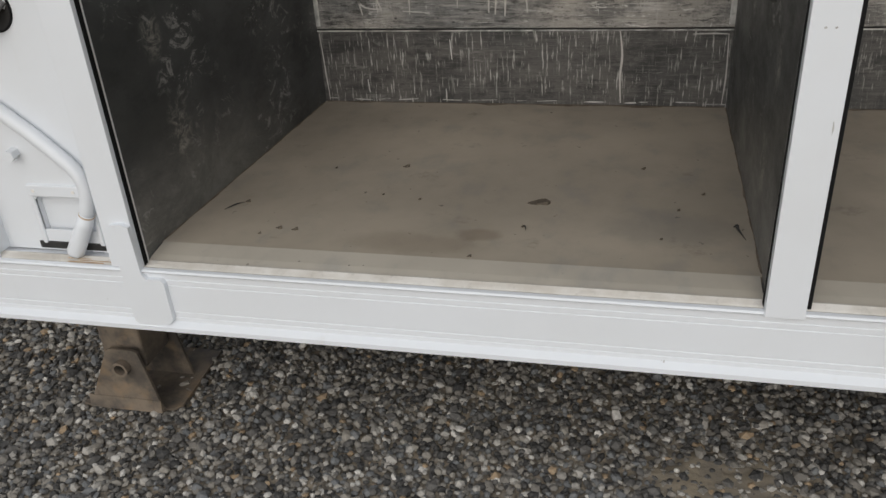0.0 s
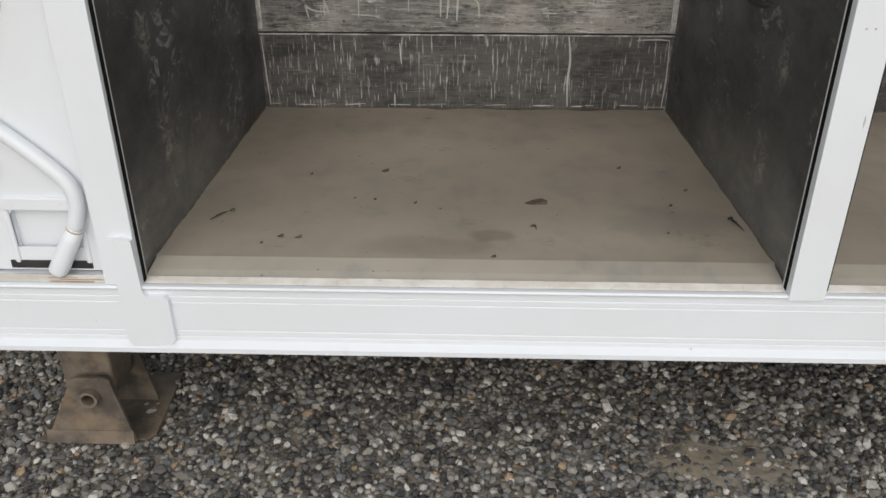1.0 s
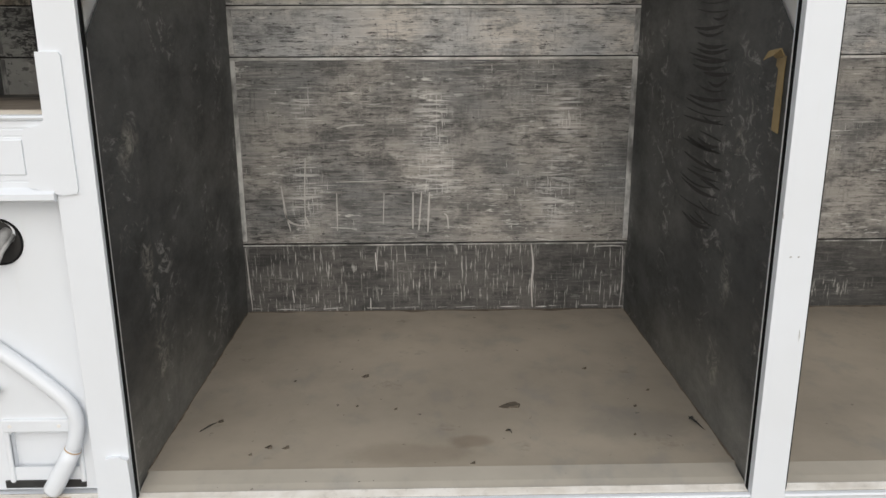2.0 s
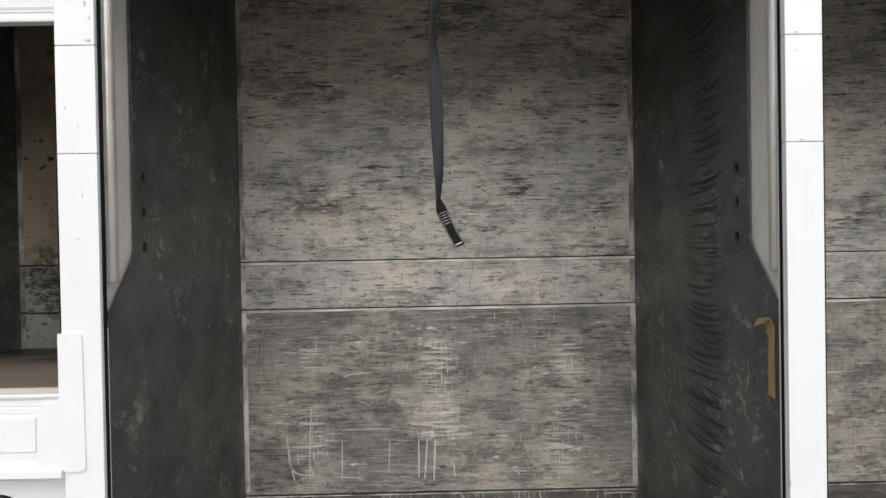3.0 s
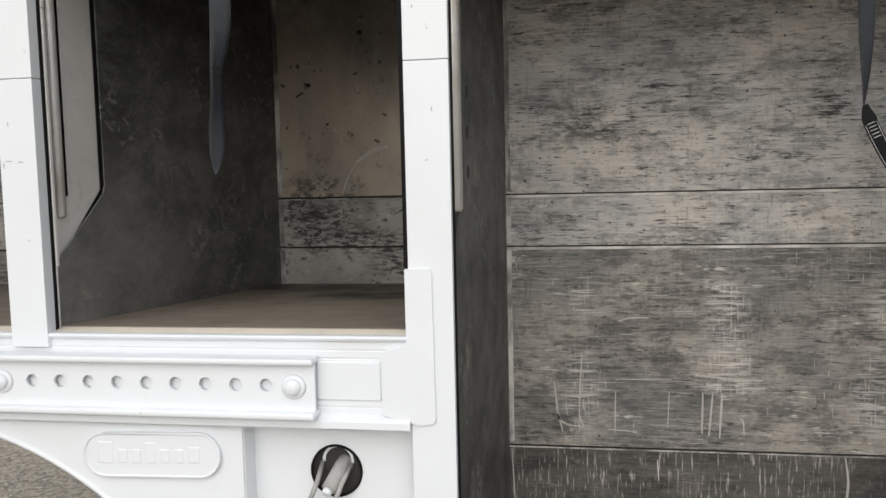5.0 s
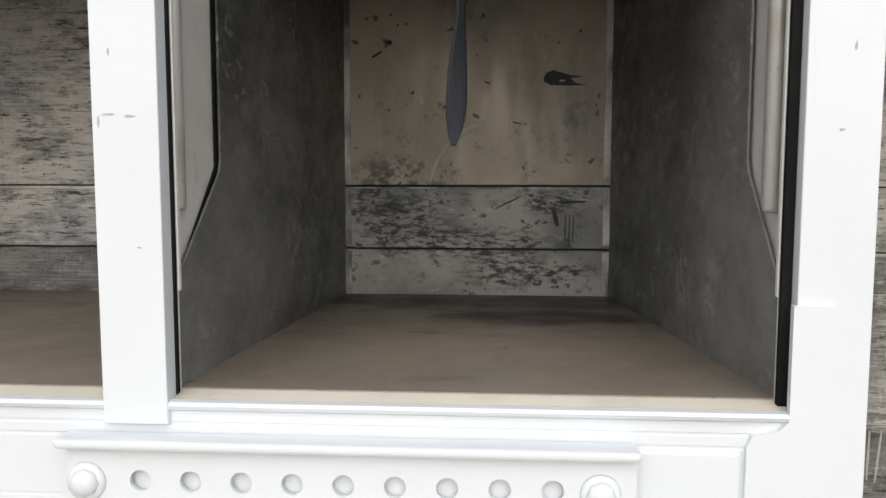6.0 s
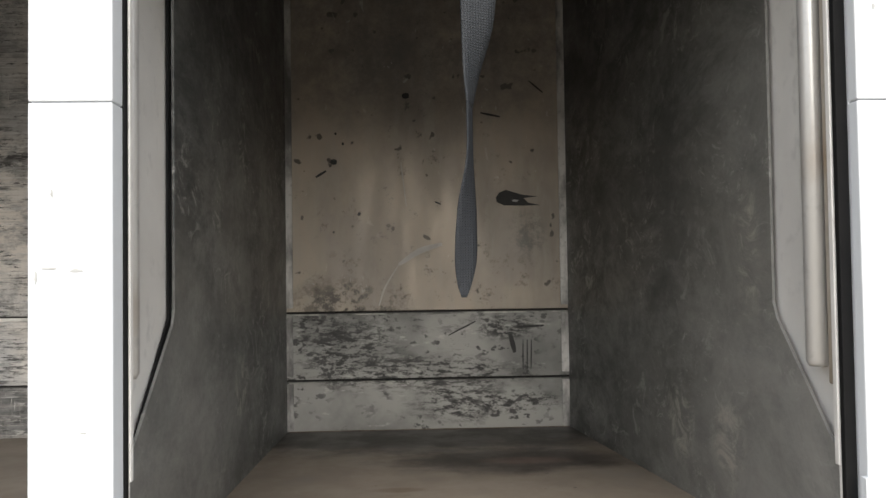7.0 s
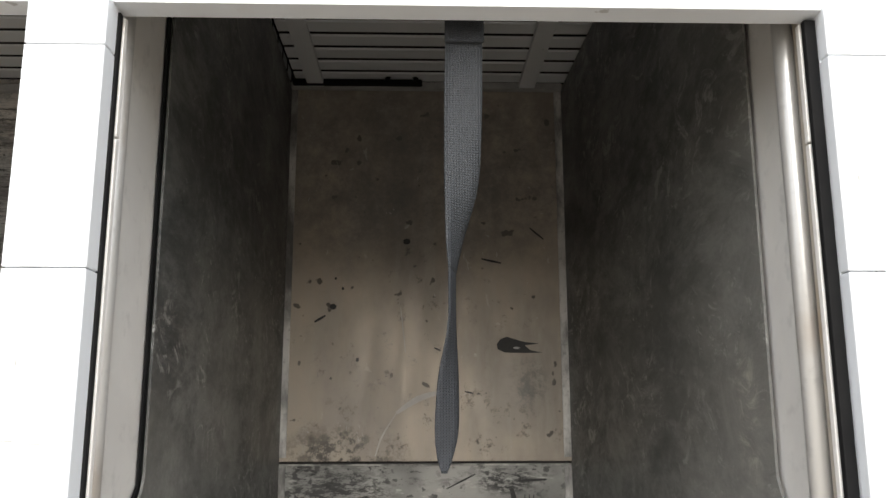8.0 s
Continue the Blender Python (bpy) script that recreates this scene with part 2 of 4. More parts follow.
def floor_paint(name, tone=(0.42, 0.365, 0.29), stains=()):
    m, nt, b = node_material(name, 0.42, 0.0)
    big = grain(nt, 2.2, 5, shift=(2, 2, 0))
    mid = grain(nt, 10, 5, (1, 0.7, 1), 0.6)
    col = blend(nt, ramp(nt, big, 0.32, 0.68), tuple(v * 0.86 for v in tone), tuple(v * 1.12 for v in tone))
    col = blend(nt, ramp(nt, mid, 0.5, 0.72, 0, 0.35), col, (0.26, 0.26, 0.255))
    dirt = ramp(nt, grain(nt, 7, 6, rough=0.7, shift=(4, 4, 0)), 0.60, 0.72, 0, 0.5)
    col = blend(nt, dirt, col, (0.17, 0.14, 0.11))
    specks = ramp(nt, grain(nt, 45, 3, rough=0.5, shift=(1, 8, 0)), 0.715, 0.75, 0, 0.8)
    col = blend(nt, specks, col, (0.07, 0.06, 0.05))
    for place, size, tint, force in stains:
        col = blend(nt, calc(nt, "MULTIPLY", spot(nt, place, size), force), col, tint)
    nt.links.new(col, b.inputs["Base Color"])
    nt.links.new(ramp(nt, mid, 0.3, 0.7, 0.36, 0.56), b.inputs["Roughness"])
    relief(nt, b, mid, 0.08, 0.003)
    return m


def simple(name, a, c, scale=8, rough=(0.4, 0.6), metal=0.0, bump=0.1, stretch=(1, 1, 1), rust=0.0):
    m, nt, b = node_material(name, 0.5, metal)
    g = grain(nt, scale, 5, stretch, 0.6)
    f = grain(nt, scale * 6, 3)
    col = blend(nt, ramp(nt, g, 0.35, 0.65), a, c)
    col = blend(nt, ramp(nt, f, 0.55, 0.75, 0, 0.35), col, tuple(v * 0.6 for v in a))
    if rust:
        col = blend(nt, ramp(nt, grain(nt, scale * 0.7, 5, shift=(5, 2, 1)), 0.50, 0.68, 0, rust), col, (0.30, 0.20, 0.11))
    nt.links.new(col, b.inputs["Base Color"])
    nt.links.new(ramp(nt, g, 0.3, 0.7, *rough), b.inputs["Roughness"])
    relief(nt, b, f, bump, 0.002)
    return m


def webbing(name, a):
    m, nt, b = node_material(name, 0.7)
    w = add(nt, "ShaderNodeTexWave", Scale=130.0, Distortion=0.4)
    w.bands_direction = "Z"
    u = add(nt, "ShaderNodeTexWave", Scale=120.0, Distortion=0.4)
    u.bands_direction = "X"
    for n in (w, u):
        nt.links.new(coords(nt), n.inputs["Vector"])
    weave = calc(nt, "MULTIPLY", w.outputs["Fac"], u.outputs["Fac"])
    col = blend(nt, weave, tuple(v * 0.8 for v in a), tuple(v * 1.22 for v in a))
    col = blend(nt, ramp(nt, grain(nt, 30, 3), 0.5, 0.7, 0, 0.4), col, tuple(v * 0.7 for v in a))
    nt.links.new(col, b.inputs["Base Color"])
    relief(nt, b, weave, 0.6, 0.002)
    return m


def gravel_material(name, stones=True):
    m, nt, b = node_material(name, 0.75)
    if stones:
        geo = nt.nodes.new("ShaderNodeNewGeometry")
        rnd = geo.outputs["Random Per Island"]
        g = grain(nt, 140, 4)
    else:
        v = add(nt, "ShaderNodeTexVoronoi", Scale=55.0)
        nt.links.new(coords(nt), v.inputs["Vector"])
        s = nt.nodes.new("ShaderNodeSeparateColor")
        nt.links.new(v.outputs["Color"], s.inputs[0])
        rnd, g = s.outputs[0], v.outputs["Distance"]
    r = nt.nodes.new("ShaderNodeValToRGB")
    stops = [(0.0, (0.04, 0.039, 0.038)), (0.20, (0.105, 0.10, 0.093)), (0.40, (0.20, 0.184, 0.16)), (0.58, (0.29, 0.266, 0.228)),
             (0.70, (0.165, 0.17, 0.172)), (0.82, (0.42, 0.395, 0.355)), (0.93, (0.36, 0.26, 0.16)), (0.96, (0.64, 0.61, 0.56))]
    while len(r.color_ramp.elements) < len(stops):
        r.color_ramp.elements.new(0.5)
    for e, (p, c) in zip(r.color_ramp.elements, stops):
        e.position, e.color = p, (*c, 1)
    r.color_ramp.interpolation = "CONSTANT"
    nt.links.new(rnd, r.inputs[0])
    if stones:
        col = blend(nt, ramp(nt, g, 0.4, 0.7, 0, 0.35), r.outputs[0], (0.19, 0.178, 0.158))
    else:
        col = blend(nt, ramp(nt, g, 0.25, 0.6, 0, 0.9), r.outputs[0], (0.06, 0.055, 0.05))
        col = blend(nt, ramp(nt, grain(nt, 26, 6, rough=0.75), 0.40, 0.60, 0.2, 0.85), col, (0.41, 0.345, 0.26))
        relief(nt, b, g, -0.8, 0.02)
    nt.links.new(col, b.inputs["Base Color"])
    return m


M_WHITE = white_paint()
M_WHITE_WORN = white_paint("worn_white_paint", (0.755, 0.778, 0.805), 0.035)
# white slats with ceiling shade put into the colour; also the strap clip's grey
M_SHADE_CLIP_GREY = simple("shade_clip_grey", (0.085, 0.085, 0.085), (0.13, 0.13, 0.127), 6, (0.4, 0.6))
M_SLAT = white_paint("slat_paint", (0.715, 0.738, 0.765), 0.0)
RUBBED = tuple(((x, 1.23, z), (w, 0.2, h)) for x, z, w, h in ((0.625, 1.19, 0.06, 0.09), (0.63, 1.03, 0.07, 0.07), (0.20, 1.22, 0.035, 0.06), (0.195, 0.93, 0.05, 0.12),
                                                              (1.07, 1.20, 0.05, 0.08), (1.04, 0.93, 0.06, 0.13), (0.63, 0.95, 0.09, 0.02)))
M_BOARD = board_metal("scraped_board")
M_BOARD_LOW = board_metal("scratched_board", (0.12, 0.113, 0.105), (0.066, 0.066, 0.064), 0.5, 0.6, (), 0.15)
M_BOARD_MID = board_metal("mid_board", (0.40, 0.373, 0.338), (0.205, 0.206, 0.202), 0.95, 0.1, RUBBED)
M_TAN = plain_board("tan_board")
M_KICK = kick_board("kick_board")
M_SHEET = wall_sheet("dark_sheet", None, 0.0, (((-0.01, 0.24, 0.99), (0.05, 0.035, 0.05)), ((-0.01, 0.28, 0.76), (0.05, 0.04, 0.07)), ((-0.01, 0.20, 1.25), (0.05, 0.05, 0.04))),
                     (((-0.01, 0.15, 0.55), (0.08, 0.55, 0.16)),))
M_SHEET_SCUFF = wall_sheet("scuffed_sheet", (0.34, 0.66), 0.0, (((1.28, 0.27, 0.93), (0.05, 0.03, 0.06)), ((1.28, 0.30, 0.71), (0.05, 0.04, 0.06)), ((1.28, 0.25, 1.24), (0.05, 0.03, 0.03))),
                           (((1.28, 0.15, 0.55), (0.08, 0.55, 0.16)),))
M_SHEET_DUST = wall_sheet("dusty_sheet", None, 0.55, (((-0.09, 0.46, 1.41), (0.05, 0.05, 0.05)), ((-0.09, 0.29, 1.42), (0.05, 0.045, 0.055)), ((-0.09, 0.22, 1.65), (0.05, 0.03, 0.07)), ((-0.745, 0.62, 1.45), (0.05, 0.05, 0.05))),
                          (((-0.08, 0.10, 1.36), (0.08, 0.55, 0.20)), ((-0.73, 0.10, 1.38), (0.08, 0.45, 0.22)), ((-0.08, 0.15, 1.75), (0.08, 0.22, 0.35))))
M_FLOOR_A = floor_paint("bay_floor", stains=(
    ((0.56, 0.16, 0.55), (0.14, 0.05, 0.1), (0.25, 0.20, 0.145), 0.4),
    ((0.70, 0.22, 0.55), (0.05, 0.03, 0.1), (0.20, 0.15, 0.10), 0.5),
    ((1.10, 0.30, 0.55), (0.12, 0.09, 0.1), (0.20, 0.19, 0.17), 0.4)))
M_FLOOR_B = floor_paint("raised_floor", (0.28, 0.235, 0.188), stains=(
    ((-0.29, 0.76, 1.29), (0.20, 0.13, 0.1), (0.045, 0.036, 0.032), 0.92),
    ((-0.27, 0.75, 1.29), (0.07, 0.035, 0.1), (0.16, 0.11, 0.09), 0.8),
    # back stain, widened and deepened to add the fall-off of light
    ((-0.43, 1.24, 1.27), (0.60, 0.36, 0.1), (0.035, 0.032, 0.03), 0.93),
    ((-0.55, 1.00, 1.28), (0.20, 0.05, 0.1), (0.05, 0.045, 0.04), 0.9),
    ((-0.49, 0.51, 1.30), (0.035, 0.018, 0.1), (0.17, 0.12, 0.07), 0.7)))
M_LIP = floor_paint("worn_lip", (0.46, 0.42, 0.355))
M_RIDGE = simple("dusty_ridges", (0.50, 0.47, 0.42), (0.66, 0.64, 0.60), 9, (0.4, 0.6), 0.1, 0.05)
M_ALU = simple("dusty_aluminium", (0.74, 0.72, 0.69), (0.82, 0.80, 0.765), 6, (0.35, 0.55), 0.08, 0.05)
M_TUBE = simple("galvanised_tube", (0.56, 0.55, 0.53), (0.68, 0.66, 0.63), 9, (0.28, 0.45), 0.45, 0.05, (1, 1, 0.15), 0.35)
M_TRIM = simple("corner_trim", (0.17, 0.167, 0.16), (0.72, 0.71, 0.68), 16, (0.4, 0.6), 0.2, 0.1, (1, 1, 0.4))
M_STAINED = simple("stained_rail", (0.30, 0.25, 0.19), (0.46, 0.42, 0.36), 9, (0.5, 0.7), 0.1, 0.1, (1, 1, 0.2), 0.6)
M_JOINT = simple("pale_joint", (0.45, 0.44, 0.42), (0.86, 0.845, 0.81), 26, (0.4, 0.6), 0.2, 0.1, (0.4, 1, 1))
# black of seals and small parts, also used to paint shade in gaps
M_RUBBER_SHADE = simple("black_rubber_and_shade", (0.008, 0.008, 0.0085), (0.014, 0.014, 0.014), 10, (0.8, 0.95))
M_RUBBER_SHADE.node_tree.nodes["Principled BSDF"].inputs["Specular IOR Level"].default_value = 0.15
# near-black that puts shade into cavities and hidden panels
M_DARK = simple("shade_dark", (0.025, 0.024, 0.023), (0.045, 0.042, 0.04), 5, (0.7, 0.9))
M_STEEL = simple("rusty_steel", (0.085, 0.073, 0.062), (0.22, 0.175, 0.13), 12, (0.55, 0.8), 0.1, 0.3, rust=0.8)
M_GREY_PAINT = simple("grey_paint", (0.30, 0.30, 0.295), (0.40, 0.395, 0.385), 25, (0.5, 0.7))
M_STRAP = webbing("blue_grey_webbing", (0.031, 0.035, 0.040))
M_STRAP_DARK = webbing("dark_webbing", (0.022, 0.025, 0.030))
M_PRINT = simple("pale_print", (0.55, 0.55, 0.53), (0.65, 0.65, 0.62), 30)
M_RUB = simple("rubbed_black", (0.018, 0.018, 0.018), (0.04, 0.04, 0.039), 25, (0.5, 0.7))
M_BLACK = simple("black_scuff", (0.018, 0.018, 0.018), (0.035, 0.034, 0.032), 25, (0.5, 0.7))
M_PALE = simple("pale_scrape", (0.58, 0.56, 0.53), (0.50, 0.48, 0.45), 40, (0.5, 0.7))
M_TAPE = simple("tan_tape", (0.35, 0.25, 0.11), (0.26, 0.19, 0.09), 20, (0.3, 0.5))
M_CHIP = simple("bared_primer", (0.50, 0.50, 0.49), (0.38, 0.375, 0.36), 60, (0.5, 0.7))
M_RUST = simple("rust_line", (0.40, 0.25, 0.13), (0.50, 0.36, 0.22), 30, (0.7, 0.8))
M_CHROME = simple("zinc_hardware", (0.55, 0.55, 0.53), (0.66, 0.66, 0.64), 20, (0.25, 0.4), 0.7)
M_DIRT = simple("brown_dirt", (0.13, 0.10, 0.075), (0.22, 0.18, 0.14), 30, (0.85, 0.95), 0.0, 0.4)
M_SAND = simple("tan_soil", (0.30, 0.25, 0.18), (0.22, 0.19, 0.15), 18, (0.85, 0.95), 0.0, 0.6)
M_DEBRIS = simple("dry_debris", (0.075, 0.06, 0.045), (0.14, 0.115, 0.085), 40, (0.8, 0.9))
M_STONES = gravel_material("gravel_stones")
M_GROUND = gravel_material("gravel_ground", False)


# ---- mesh helpers ----
def thing(name, at, label, category, group="", kind=""):
    e = new(name)
    e.location = at
    e.empty_display_size = 0.1
    bpy.context.view_layer.update()
    return tagged(e, label, category, group, kind)


def part(name, bm, material, parent=None, label="", smooth=False):
    me = bpy.data.meshes.new(name)
    bmesh.ops.recalc_face_normals(bm, faces=bm.faces)
    bm.to_mesh(me)
    bm.free()
    me.materials.append(material)
    if smooth:
        me.polygons.foreach_set("use_smooth", [True] * len(me.polygons))
    ob = new(name, me)
    if parent:
        ob.parent = parent
        ob.matrix_parent_inverse = Matrix.Identity(4) if parent.parent else Matrix.Translation(-parent.location)
    if label:
        ob["label"] = label
    return ob


def box(x0, x1, y0, y1, z0, z1, bevel=0.002, bm=None):
    b2 = bmesh.new()
    bmesh.ops.create_cube(b2, size=1)
    for v in b2.verts:
        v.co = Vector(((x0 + x1) / 2 + v.co.x * (x1 - x0), (y0 + y1) / 2 + v.co.y * (y1 - y0), (z0 + z1) / 2 + v.co.z * (z1 - z0)))
    if bevel:
        bmesh.ops.bevel(b2, geom=b2.edges[:], offset=bevel, segments=2, affect="EDGES", profile=0.5)
    if bm is None:
        return b2
    me = bpy.data.meshes.new("tmp")
    b2.to_mesh(me)
    b2.free()
    bm.from_mesh(me)
    bpy.data.meshes.remove(me)
    return bm


def plate(outline, holes, place, depth):
    """A plate of an outline with holes, in (u, v); place(u, v, d) gives its points, d from 0 to depth."""
    bm = bmesh.new()
    flat = []
    for loop in (outline, *holes):
        vs = [bm.verts.new((u, v, 0)) for u, v in loop]
        flat += [bm.edges.new((vs[i], vs[(i + 1) % len(vs)])) for i in range(len(vs))]
    bmesh.ops.triangle_fill(bm, use_beauty=True, use_dissolve=False, edges=flat, normal=(0, 0, 1))
    made = bmesh.ops.extrude_face_region(bm, geom=bm.faces[:])
    for v in [g for g in made["geom"] if isinstance(g, bmesh.types.BMVert)]:
        v.co.z = depth
    for v in bm.verts:
        v.co = Vector(place(*v.co))
    return bm


def ring(cu, cv, r, n=20):
    return [(cu + r * math.cos(2 * math.pi * i / n), cv + r * math.sin(2 * math.pi * i / n)) for i in range(n)]


def prism_x(profile, x0, x1):
    return plate(profile, (), lambda u, v, d: (d + x0, u, v), x1 - x0)


def face_y(y):
    return lambda u, v, d: (u, y + d, v)


def tube(points, r, n=14, taper=None):
    """A round bar along points."""
    bm = bmesh.new()
    pts = [Vector(p) for p in points]
    rings = []
    side = None
    for i, p in enumerate(pts):
        d = (pts[min(i + 1, len(pts) - 1)] - pts[max(i - 1, 0)]).normalized()
        if side is None:
            side = d.orthogonal().normalized()
        side = (side - d * side.dot(d)).normalized()
        up = d.cross(side)
        rr = taper[i] if taper else r
        rings.append([bm.verts.new(p + (side * math.cos(a) + up * math.sin(a)) * rr) for a in (2 * math.pi * k / n for k in range(n))])
    for a, b in zip(rings, rings[1:]):
        for k in range(n):
            bm.faces.new((a[k], a[(k + 1) % n], b[(k + 1) % n], b[k]))
    bm.faces.new(rings[0])
    bm.faces.new(rings[-1][::-1])
    return bm


def ribbon(rows, thick=0.0015):
    """A strap from rows of (left point, right point)."""
    bm = bmesh.new()
    back = []
    for a, b in rows:
        a, b = Vector(a), Vector(b)
        back.append([bm.verts.new(a.lerp(b, k / 4)) for k in range(5)])
    for r, s in zip(back, back[1:]):
        for k in range(4):
            bm.faces.new((r[k], r[k + 1], s[k + 1], s[k]))
    bm.normal_update()
    bmesh.ops.solidify(bm, geom=bm.faces[:], thickness=thick)
    return bm


def smooth_line(points, n=6):
    """More points along a smooth line through the given ones."""
    p = [Vector(q) for q in points]
    p = [p[0] * 2 - p[1], *p, p[-1] * 2 - p[-2]]
    out = []
    for a, b, c, d in zip(p, p[1:], p[2:], p[3:]):
        for k in range(n):
            t = k / n
            out.append(0.5 * (2 * b + (c - a) * t + (2 * a - 5 * b + 4 * c - d) * t * t + (3 * b - 3 * c + d - a) * t ** 3))
    return out + [p[-2]]


# ---- ground ----
def ground_sheet():
    bm = bmesh.new()
    bmesh.ops.create_grid(bm, x_segments=40, y_segments=40, size=1)
    for v in bm.verts:
        v.co.x = 0.6 + math.copysign(abs(v.co.x) ** 3, v.co.x) * 400
        v.co.y = 0.8 + math.copysign(abs(v.co.y) ** 3, v.co.y) * 400
        v.co.z = -0.006
    return tagged(part("ground", bm, M_GROUND), "grey and tan gravel yard", "ground", kind="structure")


def gravel_bed(x0, x1, y0, y1, step):
    """Loose pebbles, one joined mesh."""
    rng = np.random.default_rng(4)
    b = bmesh.new()
    bmesh.ops.create_icosphere(b, subdivisions=1, radius=1)
    base, tris = np.array([v.co[:] for v in b.verts]), np.array([[v.index for v in f.verts] for f in b.faces])
    b.free()
    gx, gy = np.meshgrid(np.arange(x0, x1, step), np.arange(y0, y1, step))
    p = np.stack([gx.ravel(), gy.ravel()], 1) + rng.uniform(-0.6, 0.6, (gx.size, 2)) * step
    rim = np.minimum(np.minimum(p[:, 0] - x0, x1 - p[:, 0]), np.minimum(p[:, 1] - y0, y1 - p[:, 1]))
    p = p[rng.uniform(0, 1, len(p)) < (rim + 0.02) / 0.28]
    n = len(p)
    size = step * rng.lognormal(-0.45, 0.30, n).clip(0.32, 1.4)
    shape = np.stack([rng.uniform(0.8, 1.35, n), rng.uniform(0.75, 1.0, n), rng.uniform(0.5, 0.8, n)], 1)
    a, tilt = rng.uniform(0, 2 * np.pi, n), rng.normal(0, 0.3, n)
    lump = 1 + rng.normal(0, 0.11, (n, len(base), 1))
    v = base[None] * lump * shape[:, None] * size[:, None, None]
    ct, st = np.cos(tilt)[:, None], np.sin(tilt)[:, None]
    v = np.stack([v[..., 0] * ct - v[..., 2] * st, v[..., 1], v[..., 0] * st + v[..., 2] * ct], -1)
    ca, sa = np.cos(a)[:, None], np.sin(a)[:, None]
    v = np.stack([v[..., 0] * ca - v[..., 1] * sa, v[..., 0] * sa + v[..., 1] * ca, v[..., 2]], -1)
    v[..., :2] += p[:, None]
    v[..., 2] += (size * 0.15 + rng.uniform(-0.006, 0.004, n))[:, None]
    faces = (tris[None] + (np.arange(n) * len(base))[:, None, None]).reshape(-1, 3)
    me = bpy.data.meshes.new("gravel")
    me.from_pydata(v.reshape(-1, 3), [], faces)
    me.materials.append(M_STONES)
    return tagged(new("gravel", me), "loose rounded pebbles in greys and tans", "gravel", kind="stuff")


ground_sheet()

# ---- truck body: plan ----
BACK = 1.23            # back wall
TOP = 2.44             # bay ceilings
POSTS = ((-2.13, -2.06), (-0.79, -0.72), (-0.075, -0.002), (1.271, 1.341), (2.611, 2.681))
# bays: name, left and right walls in front and at the back, front floor, back floor
BAYS = {
    "rear": (-2.055, -2.085, -0.794, -0.800, 1.3425, 1.262),
    "raised": (-0.724, -0.761, -0.079, -0.096, 1.3425, 1.262),
    "low": (-0.006, -0.027, 1.276, 1.297, 0.556, 0.505),
    "front": (1.346, 1.336, 2.606, 2.63, 0.556, 0.505),
}
truck = thing("truck_body", (0.6, 1.2, 0), "white side-loading delivery truck body with open bays, standing over gravel", "truck body")


def sill(name, x0, x1, top, worn):
    """The grooved aluminium beam under a row of doors, with a lip above and below."""
    z = top - 0.545
    prof = [(0.004, 0.391), (-0.010, 0.386), (-0.017, 0.391), (-0.017, 0.402), (-0.002, 0.412), (-0.002, 0.421), (-0.0004, 0.422), (-0.0004, 0.4245), (-0.002, 0.4255),
            (-0.002, 0.435), (-0.0004, 0.436), (-0.0004, 0.4385), (-0.002, 0.4395), (-0.002, 0.503), (-0.0004, 0.504), (-0.0004, 0.5065), (-0.002, 0.5075), (-0.002, 0.517),
            (-0.0004, 0.518), (-0.0004, 0.5205), (-0.002, 0.5215), (-0.002, 0.533), (-0.008, 0.536), (-0.010, 0.540), (-0.007, 0.5435), (0.002, 0.5445),
            (0.004, 0.5425), (0.06, 0.5425), (0.06, 0.391)]
    ridges = [(0.0045, 0.5435), (0.0065, 0.5430), (0.009, 0.5465), (0.0115, 0.5435), (0.014, 0.5475), (0.0165, 0.5440), (0.019, 0.5485), (0.0215, 0.5450), (0.0245, 0.5495), (0.0275, 0.5495), (0.0275, 0.5428), (0.0045, 0.5428)]
    part("ridged_threshold", prism_x([(y, zz + z) for y, zz in ridges], x0, x1), worn, truck, "dusty ridged aluminium threshold")
    return part(name, prism_x([(y, zz + z) for y, zz in prof], x0, x1), M_WHITE, truck, "white grooved aluminium sill beam")


sill("sill_beam", -0.43, 2.681, 0.545, M_RIDGE)
sill("raised_sill_beam", -2.13, -0.076, 1.337, M_LIP)

# posts in three welded lengths
for a, b in POSTS:
    foot = {(-0.79, -0.72): 1.312, (-2.13, -2.06): 1.312}.get((a, b), 0.545 if a < 0 else 0.533)
    post = part("post", box(a + 0.012, b - 0.012, 0.02, 0.05, foot + 0.02, 2.6, 0), M_WHITE, truck, "white upright between two bays")
    y0 = -0.011 if foot != 0.545 else -0.004
    for z0, z1 in ((foot, 1.7765), (1.7775, 1.975), (1.976, 2.6)):
        part("post_length", box(a, b, y0, 0.03, z0, z1, 0.0014), M_WHITE_WORN if z0 > 1.5 else M_WHITE, post)

# overlapping gusset plates on the post between the low and the raised bay
bm = plate([(-0.080, 1.446), (-0.040, 1.446), (-0.036, 1.44), (-0.034, 1.20), (-0.037, 1.193), (-0.062, 1.190), (-0.122, 1.205), (-0.121, 1.30), (-0.116, 1.312),
            (-0.090, 1.318), (-0.080, 1.328)], (), face_y(-0.0095), 0.009)
part("gusset_plate", bm, M_WHITE, truck, "white painted gusset plate with worn edges")
bm = plate([(-0.047, 0.651), (-0.020, 0.655), (-0.003, 0.648), (0.0, 0.535), (0.008, 0.522), (0.042, 0.524), (0.049, 0.515), (0.050, 0.422), (0.040, 0.410),
            (0.012, 0.405), (-0.005, 0.398), (-0.030, 0.398), (-0.046, 0.412), (-0.049, 0.45)], (), face_y(-0.0145), 0.0135)
part("gusset_plate", bm, M_WHITE, truck, "white painted gusset plate with worn edges")


